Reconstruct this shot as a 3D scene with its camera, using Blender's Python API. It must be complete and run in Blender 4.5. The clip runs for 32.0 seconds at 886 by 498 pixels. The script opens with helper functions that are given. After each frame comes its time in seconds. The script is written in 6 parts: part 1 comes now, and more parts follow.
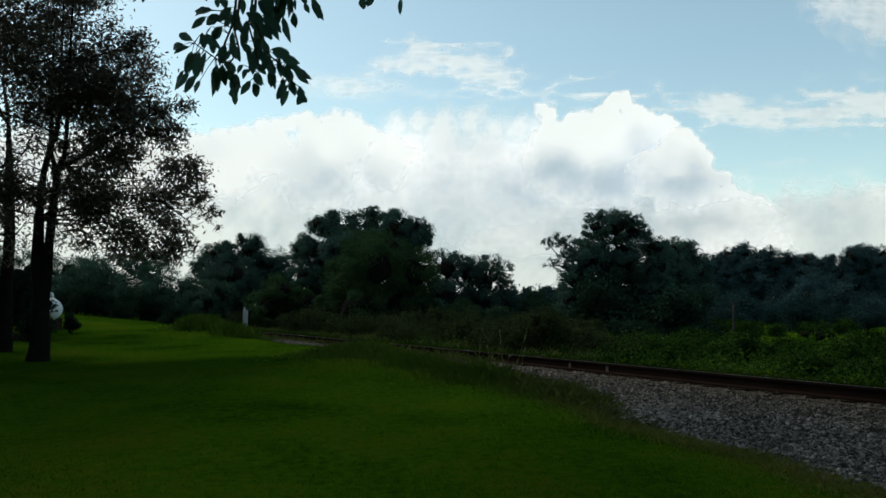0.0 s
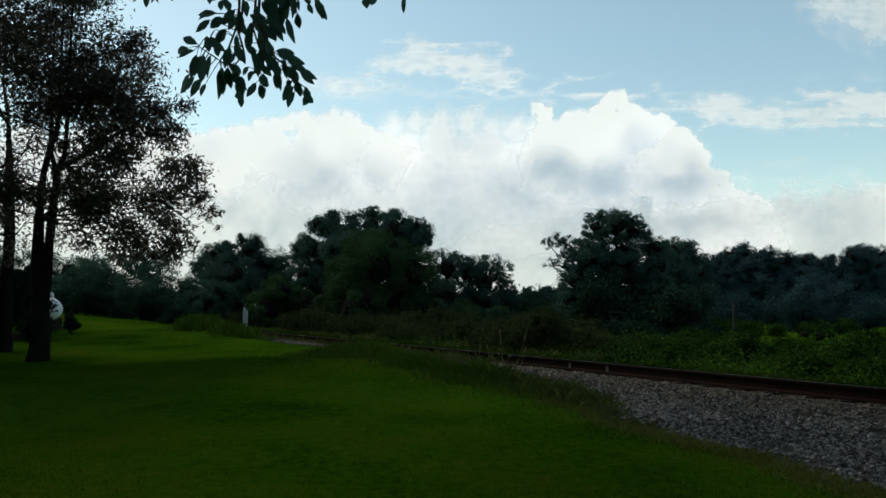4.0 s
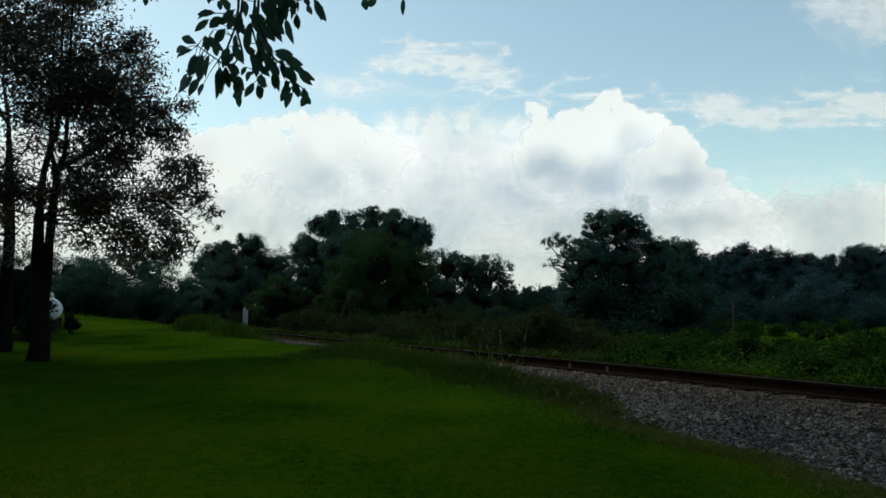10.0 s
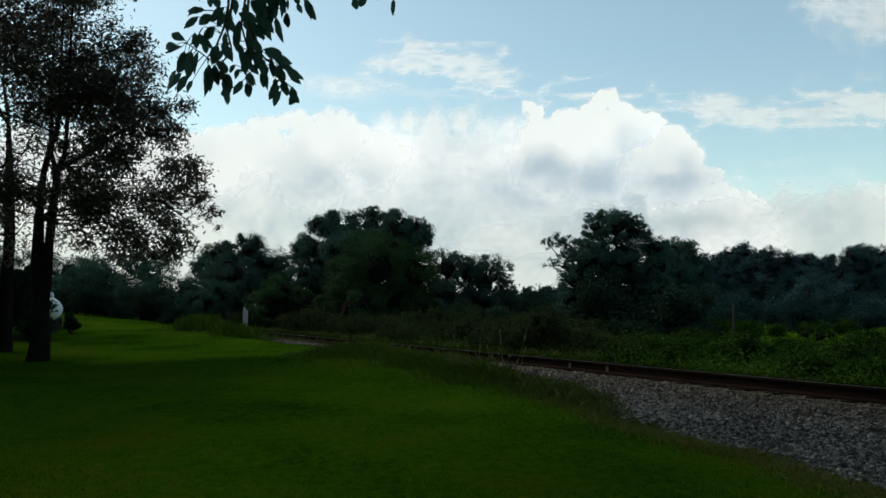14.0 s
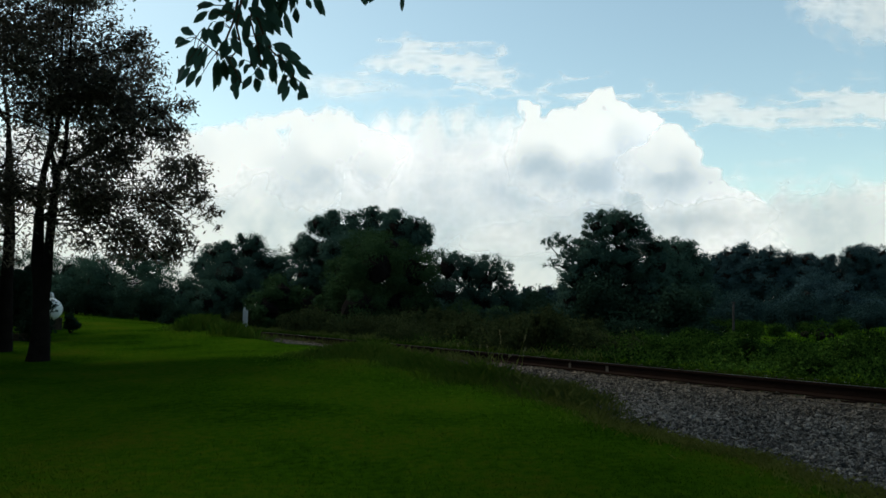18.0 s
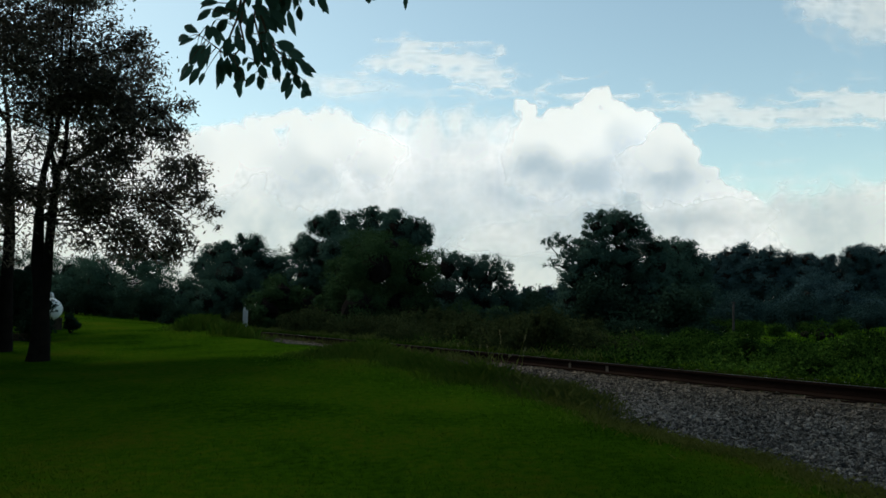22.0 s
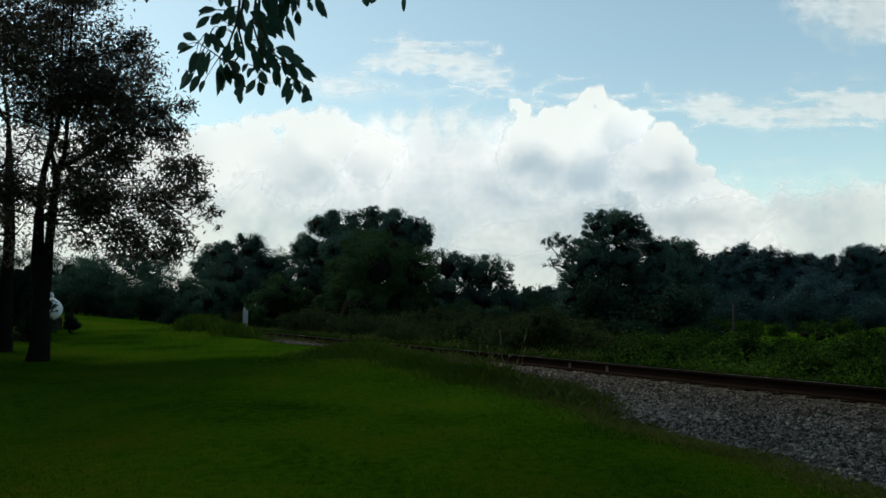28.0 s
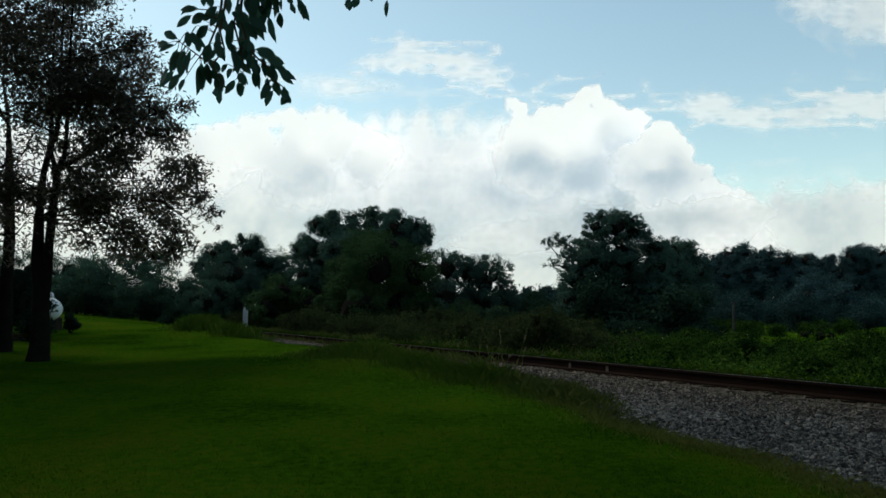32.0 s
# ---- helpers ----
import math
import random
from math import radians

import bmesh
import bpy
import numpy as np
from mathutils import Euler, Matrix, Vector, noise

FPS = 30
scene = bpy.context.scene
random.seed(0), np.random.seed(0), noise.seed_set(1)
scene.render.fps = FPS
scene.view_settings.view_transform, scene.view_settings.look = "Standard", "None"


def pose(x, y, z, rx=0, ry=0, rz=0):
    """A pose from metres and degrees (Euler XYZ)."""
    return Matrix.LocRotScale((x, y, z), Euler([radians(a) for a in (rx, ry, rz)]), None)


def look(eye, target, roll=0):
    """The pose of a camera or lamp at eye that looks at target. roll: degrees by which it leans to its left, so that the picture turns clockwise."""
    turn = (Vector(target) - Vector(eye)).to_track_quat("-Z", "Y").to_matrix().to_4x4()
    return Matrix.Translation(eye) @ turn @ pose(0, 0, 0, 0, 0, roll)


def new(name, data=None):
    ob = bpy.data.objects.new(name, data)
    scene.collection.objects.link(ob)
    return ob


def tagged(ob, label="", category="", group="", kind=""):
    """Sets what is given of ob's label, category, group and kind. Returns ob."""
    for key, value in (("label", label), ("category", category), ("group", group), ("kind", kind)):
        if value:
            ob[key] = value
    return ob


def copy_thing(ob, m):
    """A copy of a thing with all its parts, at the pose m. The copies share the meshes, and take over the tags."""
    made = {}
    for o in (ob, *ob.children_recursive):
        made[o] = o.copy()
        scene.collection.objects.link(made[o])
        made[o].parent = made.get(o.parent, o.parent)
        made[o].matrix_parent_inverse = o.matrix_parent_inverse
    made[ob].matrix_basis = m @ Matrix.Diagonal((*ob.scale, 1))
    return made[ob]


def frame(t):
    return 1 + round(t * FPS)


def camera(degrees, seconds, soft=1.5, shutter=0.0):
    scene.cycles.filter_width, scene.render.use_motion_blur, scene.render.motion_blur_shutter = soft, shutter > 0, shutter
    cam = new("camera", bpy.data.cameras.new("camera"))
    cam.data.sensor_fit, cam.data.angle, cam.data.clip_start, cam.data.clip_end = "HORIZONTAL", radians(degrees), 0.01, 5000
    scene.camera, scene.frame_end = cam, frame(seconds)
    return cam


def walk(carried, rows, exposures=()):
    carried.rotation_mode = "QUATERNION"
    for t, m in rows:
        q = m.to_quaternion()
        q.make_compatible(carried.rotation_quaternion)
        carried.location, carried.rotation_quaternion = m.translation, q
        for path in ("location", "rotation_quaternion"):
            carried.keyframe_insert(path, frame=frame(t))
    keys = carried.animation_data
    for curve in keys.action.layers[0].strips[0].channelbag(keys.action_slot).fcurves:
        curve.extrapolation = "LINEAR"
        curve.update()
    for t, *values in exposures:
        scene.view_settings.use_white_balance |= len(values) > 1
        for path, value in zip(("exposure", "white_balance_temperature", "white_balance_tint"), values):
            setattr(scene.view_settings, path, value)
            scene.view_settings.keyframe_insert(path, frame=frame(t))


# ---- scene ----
cam = camera(62, 32.0, soft=1.6)
EYE = (0.0, 0.0, 1.5)
walk(cam, [(0.0, look(EYE, (0.0, 10.0, 2.3203))), (32.0, look(EYE, (0.0, 10.0, 2.3203)))],
     exposures=[(t, stops, 6700, 2) for t, stops in ((0.0, 0.86), (6.0, 0.81), (13.0, 0.83), (16.5, 0.87), (18.0, 0.90), (20.0, 0.86), (22.0, 0.82), (25.0, 0.83), (28.0, 0.84), (30.0, 0.86), (32.0, 0.90))])

# ---- light ----
SUN_TURN, SUN_RISE = -62.0, 54.0          # degrees from +y towards +x, and above the horizon
world = bpy.data.worlds.new("sky")
scene.world = world
world.use_nodes = True
sky = world.node_tree.nodes.new("ShaderNodeTexSky")
sky.sky_type, sky.sun_disc = "NISHITA", False
sky.sun_elevation, sky.sun_rotation = radians(SUN_RISE), radians(SUN_TURN)
sky.air_density, sky.dust_density, sky.ozone_density = 1.0, 1.2, 0.0
world.node_tree.nodes["Background"].inputs[1].default_value = 0.10
haze = world.node_tree.nodes.new("ShaderNodeMix")
haze.data_type, haze.blend_type = "RGBA", "MULTIPLY"
haze.inputs["Factor"].default_value, haze.inputs["B"].default_value = 1.0, (1.03, 1.06, 0.92, 1)
world.node_tree.links.new(sky.outputs[0], haze.inputs["A"])
world.node_tree.links.new(haze.outputs["Result"], world.node_tree.nodes["Background"].inputs[0])

sun = new("sun", bpy.data.lights.new("sun", "SUN"))
sun.data.energy, sun.data.angle, sun.data.color = 0.98, radians(16.0), (1.0, 0.94, 0.84)
SUN_WAY = Vector((math.sin(radians(SUN_TURN)) * math.cos(radians(SUN_RISE)),
                  math.cos(radians(SUN_TURN)) * math.cos(radians(SUN_RISE)), math.sin(radians(SUN_RISE))))
sun.matrix_world = look(SUN_WAY * 50, (0, 0, 0))


# ---- materials ----
def nodes_of(name):
    m = bpy.data.materials.new(name)
    m.use_nodes = True
    return m, m.node_tree.nodes, m.node_tree.links, m.node_tree.nodes["Principled BSDF"]


def ramp_of(nodes, stops):
    r = nodes.new("ShaderNodeValToRGB")
    while len(r.color_ramp.elements) < len(stops):
        r.color_ramp.elements.new(0.5)
    for e, (at, c) in zip(r.color_ramp.elements, stops):
        e.position, e.color = at, (*c, 1)
    return r


def surface(name, dark, light, scale=4.0, fine=60.0, rough=0.8, bump=0.3, metal=0.0, depth=0.01, third=None, random_by=None, stops_at=(0.3, 0.5, 0.72)):
    """A surface that varies at two scales, with fine relief; random_by 'object' or 'island' adds a tone of its own to each piece."""
    m, nodes, links, bsdf = nodes_of(name)
    where = nodes.new("ShaderNodeTexCoord")
    big, small = nodes.new("ShaderNodeTexNoise"), nodes.new("ShaderNodeTexNoise")
    for n, s, d in ((big, scale, 5.0), (small, fine, 3.0)):
        n.inputs["Scale"].default_value, n.inputs["Detail"].default_value = s, d
        links.new(where.outputs["Object"], n.inputs["Vector"])
    mix = nodes.new("ShaderNodeMath")
    mix.operation = "MULTIPLY_ADD"
    mix.inputs[1].default_value = 0.45
    links.new(small.outputs["Fac"], mix.inputs[0])
    half = nodes.new("ShaderNodeMath")
    half.operation = "MULTIPLY"
    half.inputs[1].default_value = 0.55
    links.new(big.outputs["Fac"], half.inputs[0])
    links.new(half.outputs[0], mix.inputs[2])
    tone = mix.outputs[0]
    if random_by:
        own = nodes.new("ShaderNodeObjectInfo" if random_by == "object" else "ShaderNodeNewGeometry")
        plus = nodes.new("ShaderNodeMath")
        plus.operation = "MULTIPLY_ADD"
        plus.inputs[1].default_value = 0.55
        links.new(own.outputs["Random" if random_by == "object" else "Random Per Island"], plus.inputs[0])
        less = nodes.new("ShaderNodeMath")
        less.operation = "MULTIPLY_ADD"
        less.inputs[1].default_value, less.inputs[2].default_value = 0.9, -0.22
        links.new(tone, less.inputs[0])
        links.new(less.outputs[0], plus.inputs[2])
        tone = plus.outputs[0]
    stops = [(0.3, dark), (0.7, light)] if third is None else list(zip(stops_at, (dark, light, third)))
    r = ramp_of(nodes, stops)
    links.new(tone, r.inputs[0])
    links.new(r.outputs[0], bsdf.inputs["Base Color"])
    bsdf.inputs["Roughness"].default_value, bsdf.inputs["Metallic"].default_value = rough, metal
    bsdf.inputs["Specular IOR Level"].default_value = 0.5 if rough < 0.7 else 0.12 if rough < 0.9 else 0.0
    if bump:
        b = nodes.new("ShaderNodeBump")
        b.inputs["Strength"].default_value, b.inputs["Distance"].default_value = bump, depth
        links.new(small.outputs["Fac"], b.inputs["Height"])
        links.new(b.outputs[0], bsdf.inputs["Normal"])
    return m


def leafy(name, dark, light, through_light=0.35, rough=0.55, gloss=0.12, own_tone=0.5, ends=(0.15, 0.85), third=None, patch_size=0.6):
    """Leaves: each its own tone, a little light shines through."""
    m, nodes, links, bsdf = nodes_of(name)
    own = nodes.new("ShaderNodeNewGeometry")
    where = nodes.new("ShaderNodeTexCoord")
    patch = nodes.new("ShaderNodeTexNoise")
    patch.inputs["Scale"].default_value, patch.inputs["Detail"].default_value = patch_size, 4.0
    links.new(where.outputs["Object"], patch.inputs["Vector"])
    tone = nodes.new("ShaderNodeMath")
    tone.operation = "MULTIPLY_ADD"
    tone.inputs[1].default_value = own_tone
    links.new(own.outputs["Random Per Island"], tone.inputs[0])
    half = nodes.new("ShaderNodeMath")
    half.operation = "MULTIPLY"
    half.inputs[1].default_value = 1.0 - own_tone
    links.new(patch.outputs["Fac"], half.inputs[0])
    links.new(half.outputs[0], tone.inputs[2])
    r = ramp_of(nodes, [(ends[0], dark), (ends[1], light)] + ([(ends[1] + 0.14, third)] if third else []))
    links.new(tone.outputs[0], r.inputs[0])
    links.new(r.outputs[0], bsdf.inputs["Base Color"])
    bsdf.inputs["Roughness"].default_value, bsdf.inputs["Specular IOR Level"].default_value = rough, gloss
    face = bsdf
    if gloss < 0.06:
        face = nodes.new("ShaderNodeBsdfDiffuse")
        links.new(r.outputs[0], face.inputs["Color"])
        nodes.remove(bsdf)
    glow = nodes.new("ShaderNodeBsdfTranslucent")
    links.new(r.outputs[0], glow.inputs["Color"])
    both = nodes.new("ShaderNodeMixShader")
    both.inputs[0].default_value = through_light
    links.new(face.outputs[0], both.inputs[1])
    links.new(glow.outputs[0], both.inputs[2])
    links.new(both.outputs[0], nodes["Material Output"].inputs["Surface"])
    return m


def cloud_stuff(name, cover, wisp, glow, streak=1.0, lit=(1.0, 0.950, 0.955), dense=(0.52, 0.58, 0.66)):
    """Cloud: scatters light forwards and back and has a glow added; thins out to nothing at its rim, and greys where
    shade is painted in.
    """
    m, nodes, links, bsdf = nodes_of(name)
    nodes.remove(bsdf)
    where, drawn = nodes.new("ShaderNodeTexCoord"), nodes.new("ShaderNodeMapping")
    drawn.inputs["Scale"].default_value = (streak, 1.0, 1.0)
    links.new(where.outputs["Object"], drawn.inputs["Vector"])
    fine, soft = nodes.new("ShaderNodeTexNoise"), nodes.new("ShaderNodeTexNoise")
    for n, s, d in ((fine, 0.012, 4.0), (soft, 0.006, 3.0)):
        n.inputs["Scale"].default_value, n.inputs["Detail"].default_value, n.inputs["Roughness"].default_value = s, d, 0.5
        links.new(drawn.outputs["Vector"], n.inputs["Vector"])
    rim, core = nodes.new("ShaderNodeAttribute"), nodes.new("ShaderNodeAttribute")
    rim.attribute_name, core.attribute_name = "thickness", "cloud_shade"

    def added(noise_node, amount, attribute):
        n = nodes.new("ShaderNodeMath")
        n.operation = "MULTIPLY_ADD"
        n.inputs[1].default_value = amount
        links.new(noise_node.outputs["Fac"], n.inputs[0])
        links.new(attribute.outputs["Fac"], n.inputs[2])
        return n.outputs[0]
    edge = nodes.new("ShaderNodeMapRange")
    edge.interpolation_type = "SMOOTHSTEP"
    edge.inputs["From Min"].default_value, edge.inputs["From Max"].default_value = wisp * 0.5, 1.0 + wisp * 0.5
    edge.inputs["To Max"].default_value = cover
    links.new(added(fine, wisp, rim), edge.inputs["Value"])
    # grey undersides painted in: the attribute fades the lit colour to grey
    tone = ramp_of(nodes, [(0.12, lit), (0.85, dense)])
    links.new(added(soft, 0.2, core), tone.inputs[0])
    a, b, c = nodes.new("ShaderNodeBsdfDiffuse"), nodes.new("ShaderNodeBsdfTranslucent"), nodes.new("ShaderNodeBsdfTransparent")
    # emission added to lift the brightness of the clouds
    shine = nodes.new("ShaderNodeEmission")
    shine.inputs["Strength"].default_value = glow
    for n in (a, b, shine):
        links.new(tone.outputs[0], n.inputs["Color"])
    m1, m2, m3 = nodes.new("ShaderNodeMixShader"), nodes.new("ShaderNodeMixShader"), nodes.new("ShaderNodeAddShader")
    m1.inputs[0].default_value = 0.3
    links.new(a.outputs[0], m1.inputs[1])
    links.new(b.outputs[0], m1.inputs[2])
    links.new(m1.outputs[0], m3.inputs[0])
    links.new(shine.outputs[0], m3.inputs[1])
    links.new(edge.outputs[0], m2.inputs[0])
    links.new(c.outputs[0], m2.inputs[1])
    links.new(m3.outputs[0], m2.inputs[2])
    links.new(m2.outputs[0], nodes["Material Output"].inputs["Surface"])
    return m


M_LAWN = surface("lawn", (0.009, 0.026, 0.0012), (0.019, 0.050, 0.0022), 0.45, 9.0, 0.95, 0.3, depth=0.03, third=(0.036, 0.050, 0.004), stops_at=(0.36, 0.5, 0.64))
M_BLADE = leafy("grass_blade", (0.008, 0.025, 0.0012), (0.027, 0.059, 0.0028), 0.45, 0.8, 0.02, 0.15, (0.33, 0.58), (0.042, 0.055, 0.006), 0.45)
M_DRY = leafy("weed_blade", (0.042, 0.066, 0.014), (0.122, 0.140, 0.042), 0.3, gloss=0.0)
M_WEED = leafy("soft_weed", (0.036, 0.088, 0.009), (0.100, 0.145, 0.026), 0.5, 0.8, 0.03)
M_VERGE = leafy("verge_blade", (0.075, 0.096, 0.020), (0.195, 0.202, 0.056), 0.4, gloss=0.0, own_tone=0.3, patch_size=1.2)
M_SEED = surface("seed_head", (0.12, 0.12, 0.06), (0.26, 0.25, 0.15), 8, 80, 0.9)
M_STONE = surface("ballast_stone", (0.036, 0.036, 0.037), (0.092, 0.091, 0.091), 3.0, 60.0, 0.9, 0.3, third=(0.165, 0.16, 0.157), random_by="island")
M_PEBBLE = surface("ballast_stone_loose", (0.036, 0.036, 0.037), (0.092, 0.091, 0.091), 3.0, 60.0, 0.9, 0.3, third=(0.165, 0.16, 0.157), random_by="object")
M_BED = surface("ballast_bed", (0.020, 0.020, 0.020), (0.06, 0.058, 0.056), 9.0, 40.0, 0.95, 0.9, depth=0.05, third=(0.12, 0.115, 0.11))
M_RUST = surface("rusty_rail", (0.007, 0.0045, 0.004), (0.017, 0.010, 0.008), 3.0, 70.0, 0.9, 0.25, 0.0)
M_SHINE = surface("worn_railhead", (0.010, 0.008, 0.007), (0.026, 0.022, 0.020), 2.0, 40.0, 0.75, 0.05, 0.2)
M_TIE = surface("creosoted_timber", (0.020, 0.016, 0.013), (0.06, 0.048, 0.038), 3.0, 40.0, 0.9, 0.5)
for m in (M_STONE, M_BED):
    nodes, links = m.node_tree.nodes, m.node_tree.links
    where, far, stain, tint = (nodes.new("ShaderNode" + k) for k in ("TexCoord", "VectorMath", "MapRange", "Mix"))
    far.operation, far.inputs[1].default_value = "DOT_PRODUCT", (0.866, 0.5, 0.0)      # metres across the track
    stain.inputs["From Min"].default_value, stain.inputs["From Max"].default_value = 7.2, 9.0
    tint.data_type, tint.blend_type, tint.inputs["B"].default_value = "RGBA", "MULTIPLY", (0.80, 0.66, 0.50, 1)
    links.new(where.outputs["Object"], far.inputs[0])
    links.new(far.outputs["Value"], stain.inputs["Value"])
    links.new(stain.outputs[0], tint.inputs["Factor"])
    paint = nodes["Principled BSDF"].inputs["Base Color"]
    links.new(paint.links[0].from_socket, tint.inputs["A"])
    links.new(tint.outputs["Result"], paint)
M_RUST.node_tree.nodes["Principled BSDF"].inputs["Specular IOR Level"].default_value = 0.02
for m in (M_STONE, M_PEBBLE, M_TIE):
    m.node_tree.nodes["Principled BSDF"].inputs["Specular IOR Level"].default_value = 0.1
M_CHALK = surface("pale_paint_mark", (0.06, 0.05, 0.045), (0.11, 0.095, 0.085), 9.0, 90.0, 0.9)
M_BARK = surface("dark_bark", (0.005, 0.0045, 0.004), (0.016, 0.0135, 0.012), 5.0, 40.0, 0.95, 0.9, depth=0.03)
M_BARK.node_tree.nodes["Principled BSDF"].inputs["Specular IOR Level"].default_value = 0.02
M_TWIG = surface("twig_bark", (0.05, 0.035, 0.022), (0.10, 0.075, 0.05), 20.0, 200.0, 0.8, 0.3, depth=0.002)
M_WHITE = surface("weathered_white_paint", (0.55, 0.56, 0.57), (0.80, 0.81, 0.82), 2.0, 30.0, 0.45, 0.05)
M_POST = surface("dull_white_paint", (0.24, 0.25, 0.26), (0.42, 0.43, 0.44), 3.0, 40.0, 0.8, 0.1)
M_MARK = surface("black_lettering", (0.02, 0.02, 0.02), (0.04, 0.04, 0.04), 8, 60, 0.6)
M_STEEL = surface("grey_steel", (0.18, 0.18, 0.18), (0.32, 0.32, 0.31), 4, 60, 0.6, 0.1, 0.5)
M_POLE = surface("weathered_grey_wood", (0.024, 0.023, 0.024), (0.05, 0.048, 0.048), 3, 50, 0.9, 0.5)
M_LEAF_NEAR = leafy("glossy_leaf", (0.040, 0.090, 0.066), (0.070, 0.140, 0.105), 0.5, 0.4)
# colours lifted and reddened to stand in for glare from the bright sky
M_LEAF_YARD = leafy("yard_tree_leaf", (0.050, 0.051, 0.042), (0.150, 0.125, 0.102), 0.55, gloss=0.0)
# a slight bluish lift in these two leaf colours stands in for haze
M_LEAF_OAK = leafy("dark_oak_leaf", (0.019, 0.044, 0.035), (0.047, 0.086, 0.068), 0.22, gloss=0.0, own_tone=0.28, ends=(0.3, 0.7))
M_LEAF_MID = leafy("mid_green_leaf", (0.020, 0.046, 0.033), (0.051, 0.092, 0.066), 0.25, gloss=0.0, own_tone=0.28, ends=(0.3, 0.7))
M_LEAF_GREEN = leafy("bright_green_leaf", (0.013, 0.032, 0.013), (0.036, 0.066, 0.027), 0.28, gloss=0.0, own_tone=0.28, ends=(0.3, 0.7))
# distance haze painted as blue in the far leaves' base colour
M_LEAF_FAR = leafy("hazed_wood_leaf", (0.016, 0.037, 0.041), (0.036, 0.066, 0.073), 0.2, gloss=0.0, own_tone=0.28, ends=(0.3, 0.7))
M_LEAF_HAZE = leafy("hazed_bush_leaf", (0.010, 0.024, 0.024), (0.019, 0.038, 0.038), 0.2, gloss=0.0, own_tone=0.2, ends=(0.3, 0.7))
# darker leaf colour puts the bushes' shade into their leaves
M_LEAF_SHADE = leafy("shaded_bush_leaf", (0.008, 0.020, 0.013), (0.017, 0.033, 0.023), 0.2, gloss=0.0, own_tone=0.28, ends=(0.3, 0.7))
# near-black leaves for bushes that stand in for shadow among the shrubs
M_LEAF_POCKET = leafy("shade_pocket_leaf", (0.003, 0.011, 0.003), (0.011, 0.025, 0.007), 0.2, gloss=0.0, own_tone=0.25, ends=(0.3, 0.7))
# near-black and yellow patches paint shaded gaps and highlights into the leaves
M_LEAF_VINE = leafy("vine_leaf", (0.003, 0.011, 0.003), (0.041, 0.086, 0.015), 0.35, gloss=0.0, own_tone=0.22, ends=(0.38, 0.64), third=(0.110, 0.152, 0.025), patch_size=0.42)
M_LEAF_BRUSH = leafy("brush_leaf", (0.013, 0.020, 0.008), (0.036, 0.047, 0.019), 0.25, gloss=0.0)
M_FLOWER = surface("pale_blossom", (0.28, 0.30, 0.18), (0.42, 0.44, 0.30), 10, 60, 0.8)
M_CUMULUS = cloud_stuff("cumulus", 1.0, 0.5, 0.275)
M_BANK = cloud_stuff("soft_cumulus", 0.92, 0.25, 0.235)
M_VEIL = cloud_stuff("thin_cloud", 0.74, 0.65, 0.25, 0.35)


# ---- tools ----
def mesh_of(name, verts, faces, material=None, smooth=False):
    me = bpy.data.meshes.new(name)
    verts = np.asarray(verts, dtype=np.float32).reshape(-1, 3)
    faces = np.asarray(faces, dtype=np.int32)
    n, k = faces.shape
    me.vertices.add(len(verts))
    me.vertices.foreach_set("co", verts.ravel())
    me.loops.add(n * k)
    me.loops.foreach_set("vertex_index", faces.ravel())
    me.polygons.add(n)
    me.polygons.foreach_set("loop_start", np.arange(0, n * k, k, dtype=np.int32))
    me.polygons.foreach_set("loop_total", np.full(n, k, dtype=np.int32))
    me.polygons.foreach_set("use_smooth", np.full(n, smooth, dtype=bool))
    if material:
        me.materials.append(material)
    me.update(calc_edges=True)
    return me


def part_mesh(name, me, parent=None, label="", m=None):
    ob = new(name, me)
    if parent:
        ob.parent = parent
    if m is not None:
        ob.matrix_basis = m
    if label:
        tagged(ob, label)
    return ob


def part(name, bm, material, parent=None, label="", smooth=True, m=None):
    me = bpy.data.meshes.new(name)
    bm.to_mesh(me)
    bm.free()
    me.materials.append(material)
    me.polygons.foreach_set("use_smooth", [smooth] * len(me.polygons))
    return part_mesh(name, me, parent, label, m)


def base(name, x, y, z, label, category, group="", kind=""):
    ob = new(name)
    ob.matrix_basis = pose(x, y, z)
    ob.empty_display_size = 0.2
    return tagged(ob, label, category, group, kind)


def box_bm(bm, x0, y0, z0, x1, y1, z1, bevel=0.0):
    made = bmesh.ops.create_cube(bm, size=1.0)["verts"]
    for v in made:
        v.co = Vector(((x0 + x1) / 2 + v.co.x * (x1 - x0), (y0 + y1) / 2 + v.co.y * (y1 - y0), (z0 + z1) / 2 + v.co.z * (z1 - z0)))
    if bevel:
        bmesh.ops.bevel(bm, geom=list({e for v in made for e in v.link_edges}), offset=bevel, segments=2, affect="EDGES", profile=0.6)
    return bm


